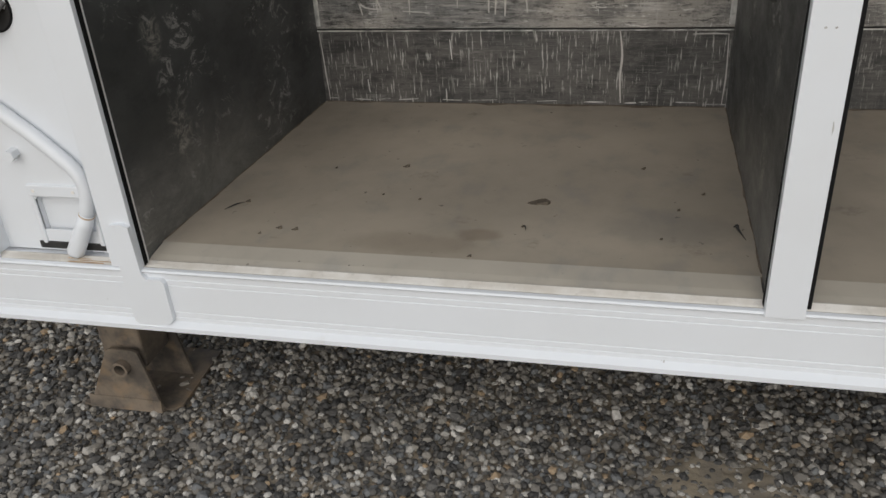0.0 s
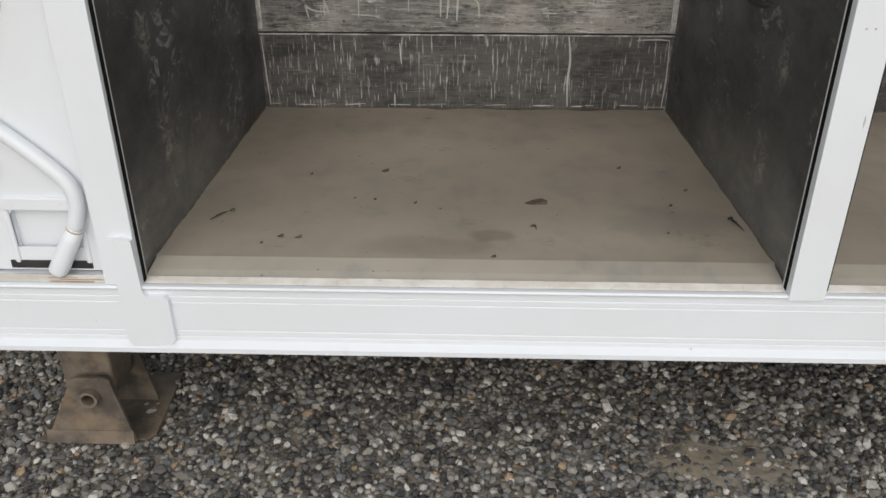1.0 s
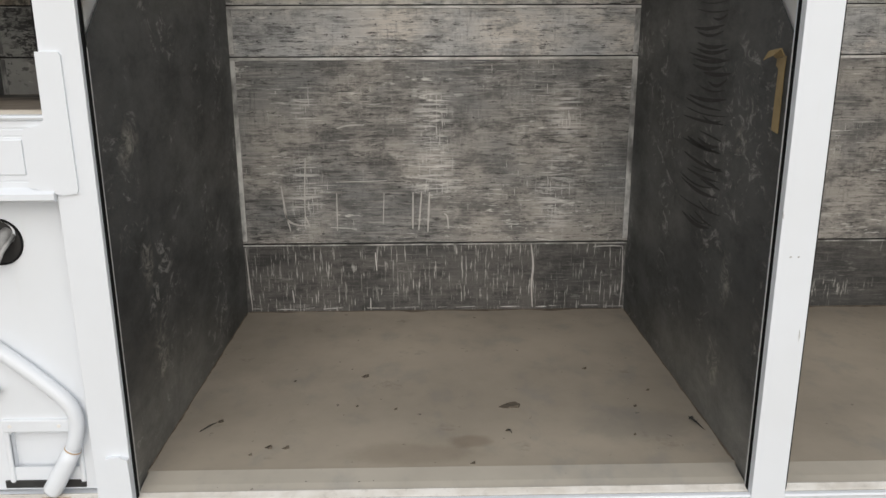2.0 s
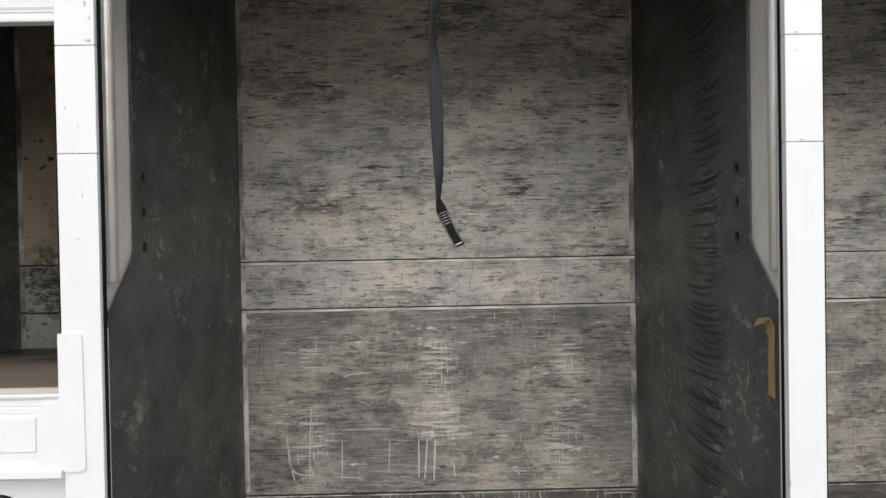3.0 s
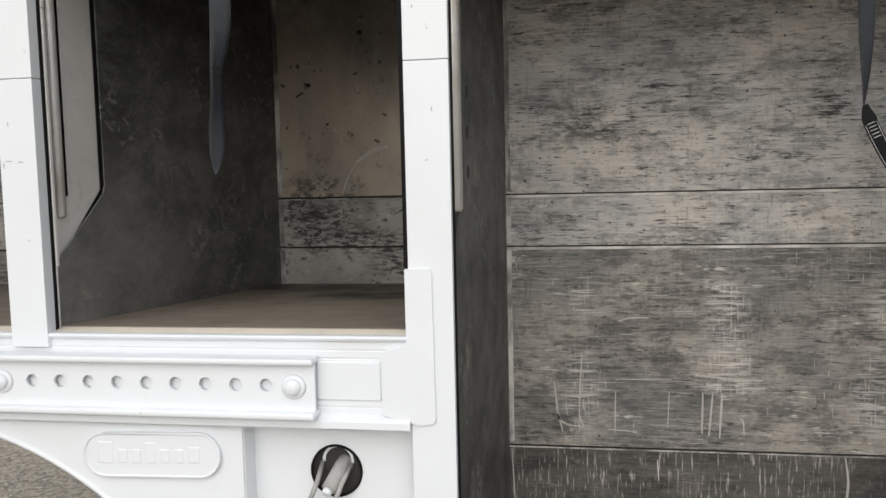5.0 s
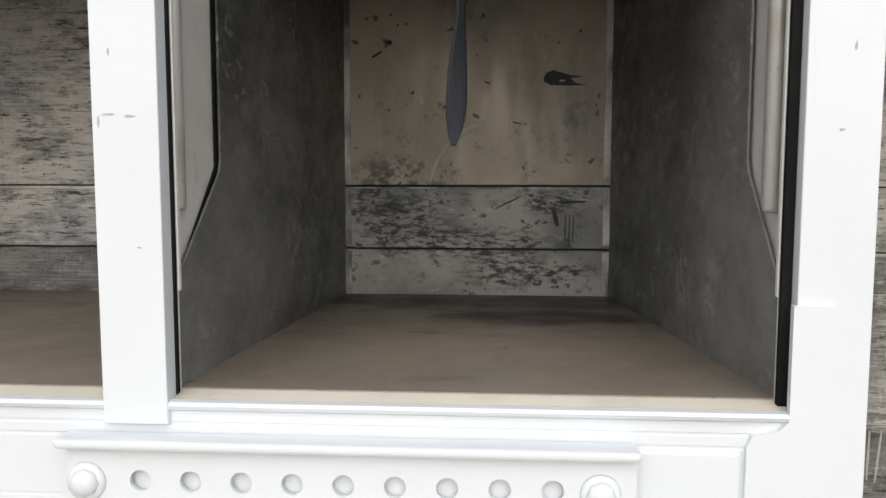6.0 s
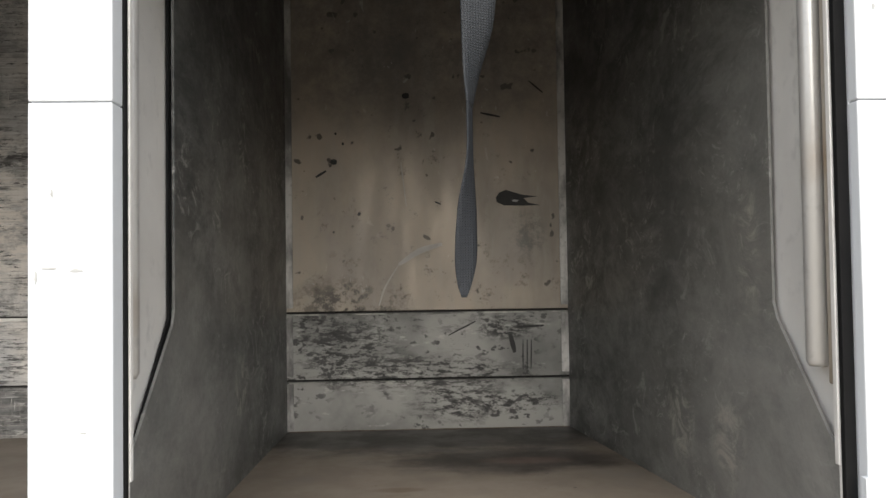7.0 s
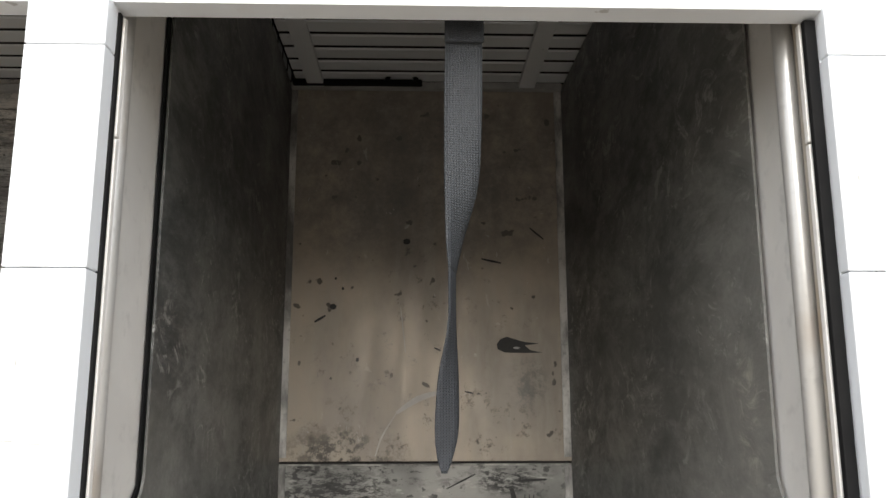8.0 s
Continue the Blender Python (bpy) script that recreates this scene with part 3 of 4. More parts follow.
def seg(a, b, n):
    return [a + (b - a) * i / n for i in range(n + 1)]


def side_wall(front, back, into, floor, material, holes, edge, top):
    """One sheet of a bay's side with its cut-away corner, the pocket behind it, tube, rail and seal. into: +1 where the
    wall's inside lies towards +x.
    """
    def at(off):
        return lambda u, v, d: (front + (back - front) * u / BACK + into * (off + d), u, v)
    low = floor - 0.06
    drop = 0 if holes else 0.009
    outline = [(0.024, low), (0.024, 1.452 - drop), (0.032, 1.462 - drop), (edge - 0.008, 1.585 - drop), (edge, 1.602 - drop), (edge, TOP), (BACK, TOP), (BACK, low)]
    rings = [ring(0.26, z, 0.0105, 14) for z in (1.602, 1.677, 1.752)] if holes else []
    wall = part("bay_side", plate(outline, rings, at(0), 0.003), material, truck, "dark worn metal sheet on a bay's side")
    part("pocket_plate", plate([(0.030, 1.42), (0.030, 1.555), (0.098, 1.575), (0.098, TOP), (edge + 0.03, TOP), (edge + 0.03, 1.57), (0.09, 1.42)], (), at(0.0085), 0.003), M_ALU, wall, "pale dusty aluminium plate in the cut-away")
    r = 0.0145 if holes else 0.011
    x = front + into * ((0.007 if into > 0 else 0.001) if holes else -0.003 if into > 0 else 0.0095)
    part("door_tube", tube([(x, 0.064, z) for z in (1.535, 1.54, 1.9, 2.25, TOP)], r, 20, [r - 0.003, r, r, r, r]), M_TUBE, wall, "worn galvanised tube", True)
    if into > 0 and not holes:
        part("stained_rail", box(front - 0.001, front + 0.02, 0.037, 0.050, 1.52, TOP, 0.002), M_STAINED, wall, "rust-stained inner rail")
    xs = sorted((front - into * (0.004 if holes else 0.0075), front + into * 0.02))
    for z0, z1 in ((1.45, 1.9), (1.902, top)):
        part("door_rail", box(*xs, 0.0225, 0.030, z0, z1, 0.001), M_ALU, wall)
    xs = sorted((front - into * 0.0065, front + into * 0.02))
    part("rubber_seal", box(*xs, 0.008 if holes else 0.013, 0.0205, low + 0.06, top, 0.001), M_RUBBER_SHADE, wall, "black rubber door seal")
    if into > 0 and not holes:
        part("jamb_strip", box(front + 0.004, front + 0.02, 0.0105, 0.0125, low + 0.06, top, 0.0005), M_WHITE, wall)
    xs = sorted((front - into * 0.0055, front + into * 0.001))
    part("edge_bead", box(*xs, 0.022, 0.027, low + 0.06, 1.452, 0.001), M_ALU, wall)
    if holes:
        for z in (1.602, 1.677, 1.752):
            part("hole_rim", plate(ring(0.26, z, 0.0125, 16), [ring(0.26, z, 0.0105, 16)], at(-0.0012), 0.003), M_RUB, wall)
            # black disc painting the darkness inside the hole
            part("hole_shade", plate(ring(0.26, z, 0.0115, 16), [], at(0.0035), 0.001), M_RUBBER_SHADE, wall)
    if into < 0 and not holes:
        # solid black strip in place of the shaded gap along the cut edge
        part("gap_shade", plate([(edge - 0.008, 1.584), (edge - 0.008, TOP), (edge + 0.004, TOP), (edge + 0.004, 1.576), (0.046, 1.446), (0.040, 1.446)], (), at(0.005), 0.002), M_RUBBER_SHADE, wall, "black strip painting the shade in the gap beside the sheet's edge")
    # dark sheet standing in for the shade within the partition
    part("hollow_shade", plate([(0.0, low), (0.0, TOP), (BACK, TOP), (BACK, low)], (), at(0.030), 0.001), M_DARK, wall)
    return wall


BACKS = {}
for name, (lf, lb, rf, rb, f0, f1) in BAYS.items():
    low = name in ("low", "front")
    side_wall(lf, lb, -1, f1, M_SHEET if low else M_SHEET_DUST, low, 0.20 if low else 0.207, 2.17 if low else 2.018)
    side_wall(rf, rb, 1, f1, M_SHEET_SCUFF if low else M_SHEET_DUST, low, 0.192 if low else 0.162, 2.17 if low else 2.018)
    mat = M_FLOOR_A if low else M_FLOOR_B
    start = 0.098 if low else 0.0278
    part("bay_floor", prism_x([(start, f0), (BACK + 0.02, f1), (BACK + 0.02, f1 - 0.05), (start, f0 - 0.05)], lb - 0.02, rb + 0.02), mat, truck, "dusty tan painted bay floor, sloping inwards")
    if low:
        part("floor_lip", prism_x([(0.0285, f0 - 0.0085), (0.05, f0 - 0.004), (0.092, f0 + 0.0005), (0.0975, f0 + 0.0012), (0.0975, f0 - 0.05), (0.0285, f0 - 0.05)], lf + 0.003, rf - 0.003), M_LIP, truck, "worn pale front edge of the floor")
    # back wall of boards
    wall = part("back_wall", box(lb - 0.03, rb + 0.03, BACK + 0.012, BACK + 0.03, f1 - 0.05, TOP + 0.1, 0), M_DARK, truck, "scraped metal back wall of a bay")
    BACKS[name] = wall
    cuts = [f1 - 0.01, 0.752, 1.378, 1.538, TOP] if low else [f1 - 0.01, 1.381, 1.540, TOP + 0.02]
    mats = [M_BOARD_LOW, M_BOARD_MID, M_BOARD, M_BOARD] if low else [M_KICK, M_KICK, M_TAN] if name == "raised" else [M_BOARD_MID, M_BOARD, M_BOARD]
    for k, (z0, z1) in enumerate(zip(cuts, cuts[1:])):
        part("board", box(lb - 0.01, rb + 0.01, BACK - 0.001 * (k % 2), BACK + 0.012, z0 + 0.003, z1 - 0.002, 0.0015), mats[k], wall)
        if k > 1 and name != "raised":
            part("joint_strip", box(lb, rb, BACK - 0.006, BACK + 0.004, z0 - 0.0095, z0 - 0.0005, 0.002), M_JOINT, wall, "pale worn joint strip")
        elif k and (low or k == 2):
            part("joint_strip", box(lb, rb, BACK - 0.005, BACK + 0.004, z0 - 0.006, z0 - 0.002, 0.0015), M_TRIM, wall)
    for x0, x1 in ((lb, lb + 0.015), (rb - 0.017, rb)):
        for z0, z1 in list(zip(cuts, cuts[1:]))[1 if low else 0:]:
            part("corner_trim", box(x0, x1, BACK - 0.0045, BACK + 0.004, z0 + 0.012, z1 - 0.006, 0.001), M_TRIM, wall)
    rise = 0.015 if name == "raised" else 0
    part("ceiling_strip", box(lb, rb, BACK - 0.02, BACK, TOP - 0.022 + rise, TOP - 0.004 + rise, 0.002), M_GREY_PAINT, wall)

# roof, far side and the closing panels underneath
part("roof", box(-2.18, 2.72, -0.004, 2.47, 2.60, 2.64, 0.01), M_WHITE, truck, "white roof")
part("far_side", box(-0.385, 2.70, 2.43, 2.46, 0.39, 2.60, 0.003), M_WHITE, truck, "white far side")
part("far_side_raised", box(-2.16, -0.388, 2.43, 2.46, 1.19, 2.60, 0.003), M_WHITE, truck, "white far side")
part("far_floor", box(-0.38, 2.70, 1.27, 2.42, 0.46, 0.50, 0), M_DARK, truck)
part("far_floor_raised", box(-2.13, -0.388, 1.27, 2.42, 1.20, 1.25, 0), M_DARK, truck)
part("end_wall", box(2.685, 2.72, 0.0, 2.46, 0.39, 2.60, 0.003), M_WHITE, truck)
part("end_wall", box(-2.18, -2.137, 0.0, 2.46, 1.19, 2.60, 0.003), M_WHITE, truck)
part("wheel_well_wall", box(-0.115, -0.105, 0.06, 2.42, 0.40, 1.26, 0), M_DARK, truck)
# three unseen dark panels, added to darken the gravel under the body
part("far_light_block", box(-0.385, 2.70, 2.40, 2.425, 0.03, 0.46, 0), M_DARK, truck)
part("under_shade_plate", box(-0.38, 2.68, 0.065, 2.40, 0.40, 0.42, 0), M_DARK, truck)
part("end_light_block", box(2.68, 2.70, 0.02, 2.40, 0.02, 0.39, 0), M_DARK, truck)
part("door_header", box(-2.13, 2.681, 0.034, 0.07, 2.47, 2.60, 0), M_WHITE, truck)


# ---- roller doors ----
def roller_door(x0, x1, bottom, pitch, curtain, overhead):
    mid = (x0 + x1) / 2
    door = thing("roller_door", (mid, 0.02, bottom), "white slatted roller door, rolled up almost to the top", "roller door", "roller doors of the bays")
    part("bottom_rail", prism_x([(0.026, bottom), (0.0, bottom + 0.001), (-0.001, bottom + 0.004), (-0.001, bottom + 0.009), (0.003, bottom + 0.0105), (0.003, bottom + 0.017),
                                 (0.0, bottom + 0.019), (0.004, bottom + 0.022), (0.026, bottom + 0.022)], x0 - 0.006, x1 + 0.006), M_WHITE_WORN, door, "worn bottom rail with chipped paint")
    z = bottom + 0.0225
    while z < 2.5:
        t = min(z + pitch, 2.56)
        part("slat", prism_x([(0.008, z), (0.004, z + 0.006), (0.0035, t - 0.016), (0.006, t - 0.013), (-0.001, t - 0.010), (-0.002, t - 0.004), (0.004, t - 0.0008), (0.022, t - 0.0008), (0.022, z)], x0 - 0.006, x1 + 0.006), M_SLAT, door)
        z = t
    for dx in (-0.032, 0.032):
        part("rivet", tube([(mid + dx, 0.006, bottom + 0.048), (mid + dx, 0.0005, bottom + 0.048), (mid + dx, -0.002, bottom + 0.048)], 0.006, 12, [0.006, 0.006, 0.003]), M_WHITE, door, "", True)
    # the rolled-up curtain under the ceiling
    y, gap = 0.16, pitch * 0.74
    while y < 1.19:
        part("overhead_slat", prism_x([(y, TOP + 0.034), (y, TOP + 0.014), (y + 0.004, TOP + 0.010), (y + gap - 0.016, TOP + 0.011), (y + gap - 0.014, TOP + 0.014), (y + gap - 0.014, TOP + 0.034)], x0 - 0.03, x1 + 0.03), curtain, door)
        # black strip painting the shadow line between two slats
        part("slat_gap_shade", box(x0 - 0.03, x1 + 0.03, y + gap - 0.0135, y + gap - 0.0003, TOP + 0.013, TOP + 0.032, 0), M_RUBBER_SHADE, door)
        y += gap
    for x in overhead:
        part("curtain_band", box(x - 0.02, x + 0.02, 0.15, 1.215, TOP - 0.004, TOP + 0.008, 0.002), curtain, door, "white band across the slats")
    # added black sheet above the slats, so that their gaps look shaded
    part("slat_shade_backing", box(x0 - 0.03, x1 + 0.03, 0.12, 1.229, TOP + 0.036, TOP + 0.046, 0), M_RUBBER_SHADE, door)
    return door


# low and front bays: overhead slats carry the ceiling's shade in their colour
DOOR_LOW = roller_door(-0.0005, 1.2695, 2.172, 0.085, M_SHADE_CLIP_GREY, (0.25, 1.02))
DOOR_RAISED = roller_door(-0.7185, -0.0765, 2.020, 0.090, M_SLAT, (-0.700, -0.183))
DOOR_REAR = roller_door(-2.0585, -0.7915, 2.020, 0.090, M_SLAT, (-1.80, -1.05))
DOOR_FRONT = roller_door(1.3425, 2.6095, 2.172, 0.085, M_SHADE_CLIP_GREY, (1.6, 2.36))


# straps that hang inside the doors
def strap_of(name, door, rows, y, material, label):
    pts_a = smooth_line([(a, y + d, z) for z, a, b, d, e in rows])
    pts_b = smooth_line([(b, y + e, z) for z, a, b, d, e in rows])
    return part(name, ribbon(list(zip(pts_a, pts_b))), material, door, label, True)


# rows: height, left and right edge, their depths
strap_of("pull_strap", DOOR_RAISED, [(2.06, -0.419, -0.383, 0, 0), (2.0, -0.420, -0.384, 0.003, 0.003), (1.937, -0.421, -0.385, 0.004, 0.006), (1.87, -0.421, -0.389, 0.0, 0.016),
         (1.82, -0.420, -0.403, -0.006, 0.026), (1.785, -0.418, -0.411, -0.014, 0.02)], 0.05, M_STRAP, "blue-grey woven pull strap, twisted once")
strap_of("strap_tail", DOOR_RAISED, [(1.786, -0.418, -0.411, -0.014, 0.02), (1.735, -0.419, -0.411, -0.014, 0.018), (1.69, -0.427, -0.409, -0.008, 0.014),
         (1.645, -0.430, -0.409, -0.004, 0.01), (1.62, -0.428, -0.414, 0, 0.005), (1.606, -0.424, -0.419, 0, 0)], 0.05, M_STRAP_DARK, "darker lower end of the strap")
part("strap_fold", box(-0.4205, -0.3825, 0.046, 0.049, 2.008, 2.06, 0.001), M_STRAP_DARK, DOOR_RAISED, "stitched fold of the strap")
strap_of("pull_strap", DOOR_LOW, [(2.20, 0.619, 0.646, 0, 0), (2.13, 0.619, 0.646, 0, 0), (2.07, 0.617, 0.634, -0.006, 0.015), (2.03, 0.615, 0.624, -0.012, 0.012), (1.98, 0.612, 0.626, -0.01, 0.014),
         (1.93, 0.610, 0.634, 0, 0.006), (1.86, 0.612, 0.637, 0, 0), (1.797, 0.614, 0.637, 0, 0.003), (1.73, 0.618, 0.634, -0.004, 0.014), (1.682, 0.620, 0.627, -0.008, 0.014)], 0.05, M_STRAP_DARK, "dark woven pull strap, twisted")
part("strap_buckle", box(0.617, 0.648, 0.044, 0.048, 2.122, 2.155, 0.0015), M_SHADE_CLIP_GREY, DOOR_LOW, "grey metal strap clip")
def tail_row(k, half, out=0.0):
    """A cross line of the slanting strap end, k from 0 to 1 along it."""
    x, z = 0.624 + 0.041 * k ** 1.3, 1.686 - 0.092 * k
    return (x - 0.918 * half, 0.047 - out, z - 0.397 * half), (x + 0.918 * half, 0.047 - out, z + 0.397 * half)


part("strap_tail", ribbon([tail_row(k / 10, min(0.0105, 0.004 + 0.03 * k / 10)) for k in range(11)], 0.0025), M_RUBBER_SHADE, DOOR_LOW, "black printed strap end")
for side in (-1, 1):
    edge = [tail_row(k / 10, 0.0085, 0.0022)[(side + 1) // 2] for k in range(3, 11)]
    part("print_edge", tube(edge, 0.0006, 6), M_GREY_PAINT, DOOR_LOW)
for k in range(5):
    part("print_bar", tube(tail_row(0.30 + k * 0.055, 0.0055, 0.0022), 0.0008, 6), M_GREY_PAINT, DOOR_LOW)
part("print_bar", tube(tail_row(0.95, 0.006, 0.0022), 0.0012, 6), M_PRINT, DOOR_LOW)
rng = random.Random(31)
for door, x0, x1, z, n in ((DOOR_LOW, 0.0, 1.27, 2.1915, 16), (DOOR_FRONT, 1.345, 1.75, 2.1915, 8), (DOOR_RAISED, -0.7, -0.1, 2.0395, 4)):
    for k in range(n):
        x, w = rng.uniform(x0 + 0.02, x1 - 0.05), rng.uniform(0.006, 0.03)
        top = [(x + w * j / 5, z + rng.uniform(-0.001, 0.003)) for j in range(6)]
        part("paint_chip", plate(top + [(p, z - rng.uniform(0.001, 0.004)) for p, q in top[::-1]], (), face_y(-0.0008), 0.0006), M_CHIP, door)
# a loose thread under the low bay's door
part("loose_thread", tube(smooth_line([(0.893, 0.004, 2.178), (0.897, 0.0, 2.168), (0.899, -0.001, 2.152), (0.896, 0.0, 2.14)]), 0.0016, 8), M_PRINT, DOOR_LOW, "pale torn strip of seal", True)
part("torn_seal", box(0.84, 0.93, 0.006, 0.022, 2.165, 2.172, 0.002), M_RUBBER_SHADE, DOOR_LOW)

# ---- skirt under the raised bays ----
CX, CZ, CR = -1.05, 0.50, 0.68
arc = [(CX + CR * math.cos(a), CZ + CR * math.sin(a)) for a in (radians(d) for d in range(3, 91, 3))]
skirt = part("skirt", plate([(-0.373, 0.548), *arc[1:], (CX, 1.192), (-0.373, 1.192)], (), face_y(0.004), 0.012), M_WHITE, truck, "white side skirt cut round a wheel arch")
part("arch_lip", tube([(x, 0.006, z) for x, z in arc], 0.006, 8), M_WHITE, skirt, "", True)
part("skirt", plate([(CX, 1.192), *((2 * CX - x, z) for x, z in arc[::-1]), (-2.13, 0.536), (-2.13, 1.192)], (), face_y(0.004), 0.012), M_WHITE, truck, "white side skirt behind the wheel arch")
part("plaque", plate([(-0.63 + 0.04 * math.cos(a), 1.12 + 0.04 * math.sin(a)) for a in (radians(d) for d in range(90, 271, 15))] +
                     [(-0.452 + 0.04 * math.cos(a), 1.124 + 0.04 * math.sin(a)) for a in (radians(d) for d in range(-90, 91, 15))], (), face_y(-0.003), 0.01), M_WHITE, skirt, "white embossed maker's plaque")
part("plaque_rim", tube([(x, -0.003, z) for x, z in [(-0.63 + 0.038 * math.cos(a), 1.12 + 0.038 * math.sin(a)) for a in (radians(d) for d in range(90, 271, 10))] +
                     [(-0.452 + 0.038 * math.cos(a), 1.124 + 0.038 * math.sin(a)) for a in (radians(d) for d in range(-90, 91, 10))] + [(-0.63, 1.158)]], 0.0025, 8), M_WHITE, skirt, "", True)
x = -0.642
for w, h in ((0.034, 0.040), (0.022, 0.026), (0.022, 0.026), (0.024, 0.038), (0.022, 0.026), (0.022, 0.026), (0.026, 0.030)):
    part("plaque_bar", box(x, x + w - 0.004, -0.0045, 0.0, 1.104 + (x + 0.642) * 0.03, 1.104 + h + (x + 0.642) * 0.03, 0.0025), M_WHITE, skirt)
    x += w + 0.004

# recessed panel with a round opening, filler pipe and pocket
recess = part("recess_panel", plate([(-0.373, 0.548), (-0.373, 1.192), (-0.07, 1.192), (-0.07, 0.548)],
              [ring(-0.222, 1.088, 0.047, 32), [(-0.262, 0.600), (-0.262, 0.674), (-0.252, 0.687), (-0.138, 0.687), (-0.128, 0.674), (-0.128, 0.600)]], face_y(0.048), 0.003), M_WHITE, truck, "white recessed panel")
part("recess_edge", box(-0.3755, -0.371, 0.004, 0.05, 0.55, 1.19, 0.0015), M_WHITE, recess)
# solid dark block; its colour gives the shade inside the round opening
part("opening_shade", box(-0.30, -0.15, 0.058, 0.25, 1.02, 1.16, 0), M_DARK, recess)
b = plate(ring(-0.222, 1.088, 0.046, 32), [ring(-0.222, 1.088, 0.0435, 32)], face_y(0.044), 0.006)
part("opening_rim", b, M_RUBBER_SHADE, recess)
part("stub_pipe", tube([(-0.208, 0.075, 1.108), (-0.214, 0.045, 1.095), (-0.226, 0.010, 1.068)], 0.0125, 16), M_GREY_PAINT, recess, "grey stub pipe", True)
part("pipe_end", tube([(-0.2262, 0.009, 1.0675), (-0.2285, 0.003, 1.063)], 0.0085, 14), M_WHITE, recess, "", True)
for dx in (-0.024, 0.020):
    part("latch_arm", tube([(-0.222 + dx * 1.2, 0.06, 1.098), (-0.226 + dx, 0.022, 1.075), (-0.236 + dx, 0.006, 1.045)], 0.0045, 8), M_GREY_PAINT, recess, "grey latch arm", True)
part("hose_loop", tube([(-0.222 + 0.026 * math.cos(radians(a)), 0.062, 1.103 + 0.026 * math.sin(radians(a))) for a in range(-40, 200, 15)], 0.005, 8), M_WHITE, recess, "", True)
part("clip", box(-0.185, -0.155, 0.036, 0.048, 1.176, 1.186, 0.003), M_WHITE, recess)
part("pocket_back", box(-0.27, -0.12, 0.066, 0.07, 0.560, 0.695, 0.001), M_WHITE, recess)
for x0, x1 in ((-0.274, -0.262), (-0.128, -0.116)):
    part("pocket_side", box(x0, x1, 0.043, 0.088, 0.565, 0.690, 0.004), M_WHITE, recess)
part("pocket_top", box(-0.272, -0.118, 0.040, 0.088, 0.684, 0.712, 0.003), M_WHITE, recess)
for x in (-0.255, -0.155):
    part("screw", tube([(x, 0.042, 0.6985), (x, 0.0385, 0.6985)], 0.004, 10), M_ALU, recess)
part("drain_slot", box(-0.285, -0.118, 0.0445, 0.049, 0.553, 0.570, 0.001), M_BLACK, recess)
part("bolt_stub", tube([(-0.276, 0.05, 0.785), (-0.272, 0.02, 0.785)], 0.013, 6), M_WHITE, recess)
pipe = part("filler_pipe", tube(smooth_line([(-0.393, 0.03, 0.921), (-0.293, 0.03, 0.901), (-0.228, 0.03, 0.855), (-0.163, 0.03, 0.796), (-0.123, 0.03, 0.751), (-0.113, 0.03, 0.706), (-0.128, 0.03, 0.651)]), 0.0155, 16), M_WHITE, recess, "white painted bent pipe", True)
part("pipe_sleeve", tube([(-0.127, 0.03, 0.653), (-0.141, 0.028, 0.626), (-0.163, 0.024, 0.586), (-0.177, 0.022, 0.562), (-0.18, 0.022, 0.557)], 0.0185, 16, [0.0165, 0.0185, 0.0195, 0.0195, 0.017]), M_WHITE, pipe, "", True)
b = tube([(-0.1275, 0.03, 0.652), (-0.129, 0.03, 0.649)], 0.0172, 16)
part("rust_ring", b, M_RUST, pipe, "orange rust line round the joint")
for k, (a, c) in enumerate(((-0.19, -0.10), (-0.17, -0.085), (-0.20, -0.14))):
    part("rust_streak", box(a, c, 0.002 + k * 0.007, 0.0045 + k * 0.007, 0.5458, 0.5472, 0), M_RUST, recess)

# perforated rail bolted across the raised sill
holes = [ring(-0.746 + k * 0.05375, 1.2555, 0.0115, 20) for k in range(9)]
rail = part("perforated_rail", plate([(-0.825, 1.213), (-0.825, 1.300), (-0.232, 1.300), (-0.232, 1.213)], holes, face_y(-0.024), 0.006), M_WHITE, truck, "white steel rail with nine round holes")
part("rail_flange", box(-0.832, -0.230, -0.040, -0.006, 1.292, 1.303, 0.004), M_WHITE, rail)
part("rail_flange", box(-0.832, -0.230, -0.040, -0.006, 1.201, 1.213, 0.004), M_WHITE, rail)
part("rail_back", box(-0.80, -0.25, -0.013, -0.003, 1.215, 1.29, 0), M_WHITE, rail)
for x in (-0.804, -0.268):
    part("bolt_washer", tube([(x, -0.024, 1.254), (x, -0.028, 1.254), (x, -0.029, 1.254)], 0.021, 24, [0.021, 0.020, 0.016]), M_WHITE, rail, "", True)
    part("bolt_head", tube([(x, -0.027, 1.254), (x, -0.033, 1.254), (x, -0.037, 1.254), (x, -0.0385, 1.254)], 0.015, 8, [0.0155, 0.0145, 0.011, 0.005]), M_WHITE, rail, "", True)
part("cover_plate", box(-0.234, -0.126, -0.0055, 0.0, 1.228, 1.292, 0.0015), M_WHITE, truck, "thin white patch plate")

# worn paint on the posts
posts = [o for o in truck.children if o.name.startswith("post")]


def chip(post, x, z, w, h, seed, y=-0.0048):
    r = random.Random(seed)
    pts = [(x + w / 2 * math.cos(a) * r.uniform(0.5, 1.2), z + h / 2 * math.sin(a) * r.uniform(0.5, 1.2)) for a in (2 * math.pi * k / 11 for k in range(11))]
    return part("paint_chip", plate(pts, (), face_y(y), 0.0006), M_CHIP, post)


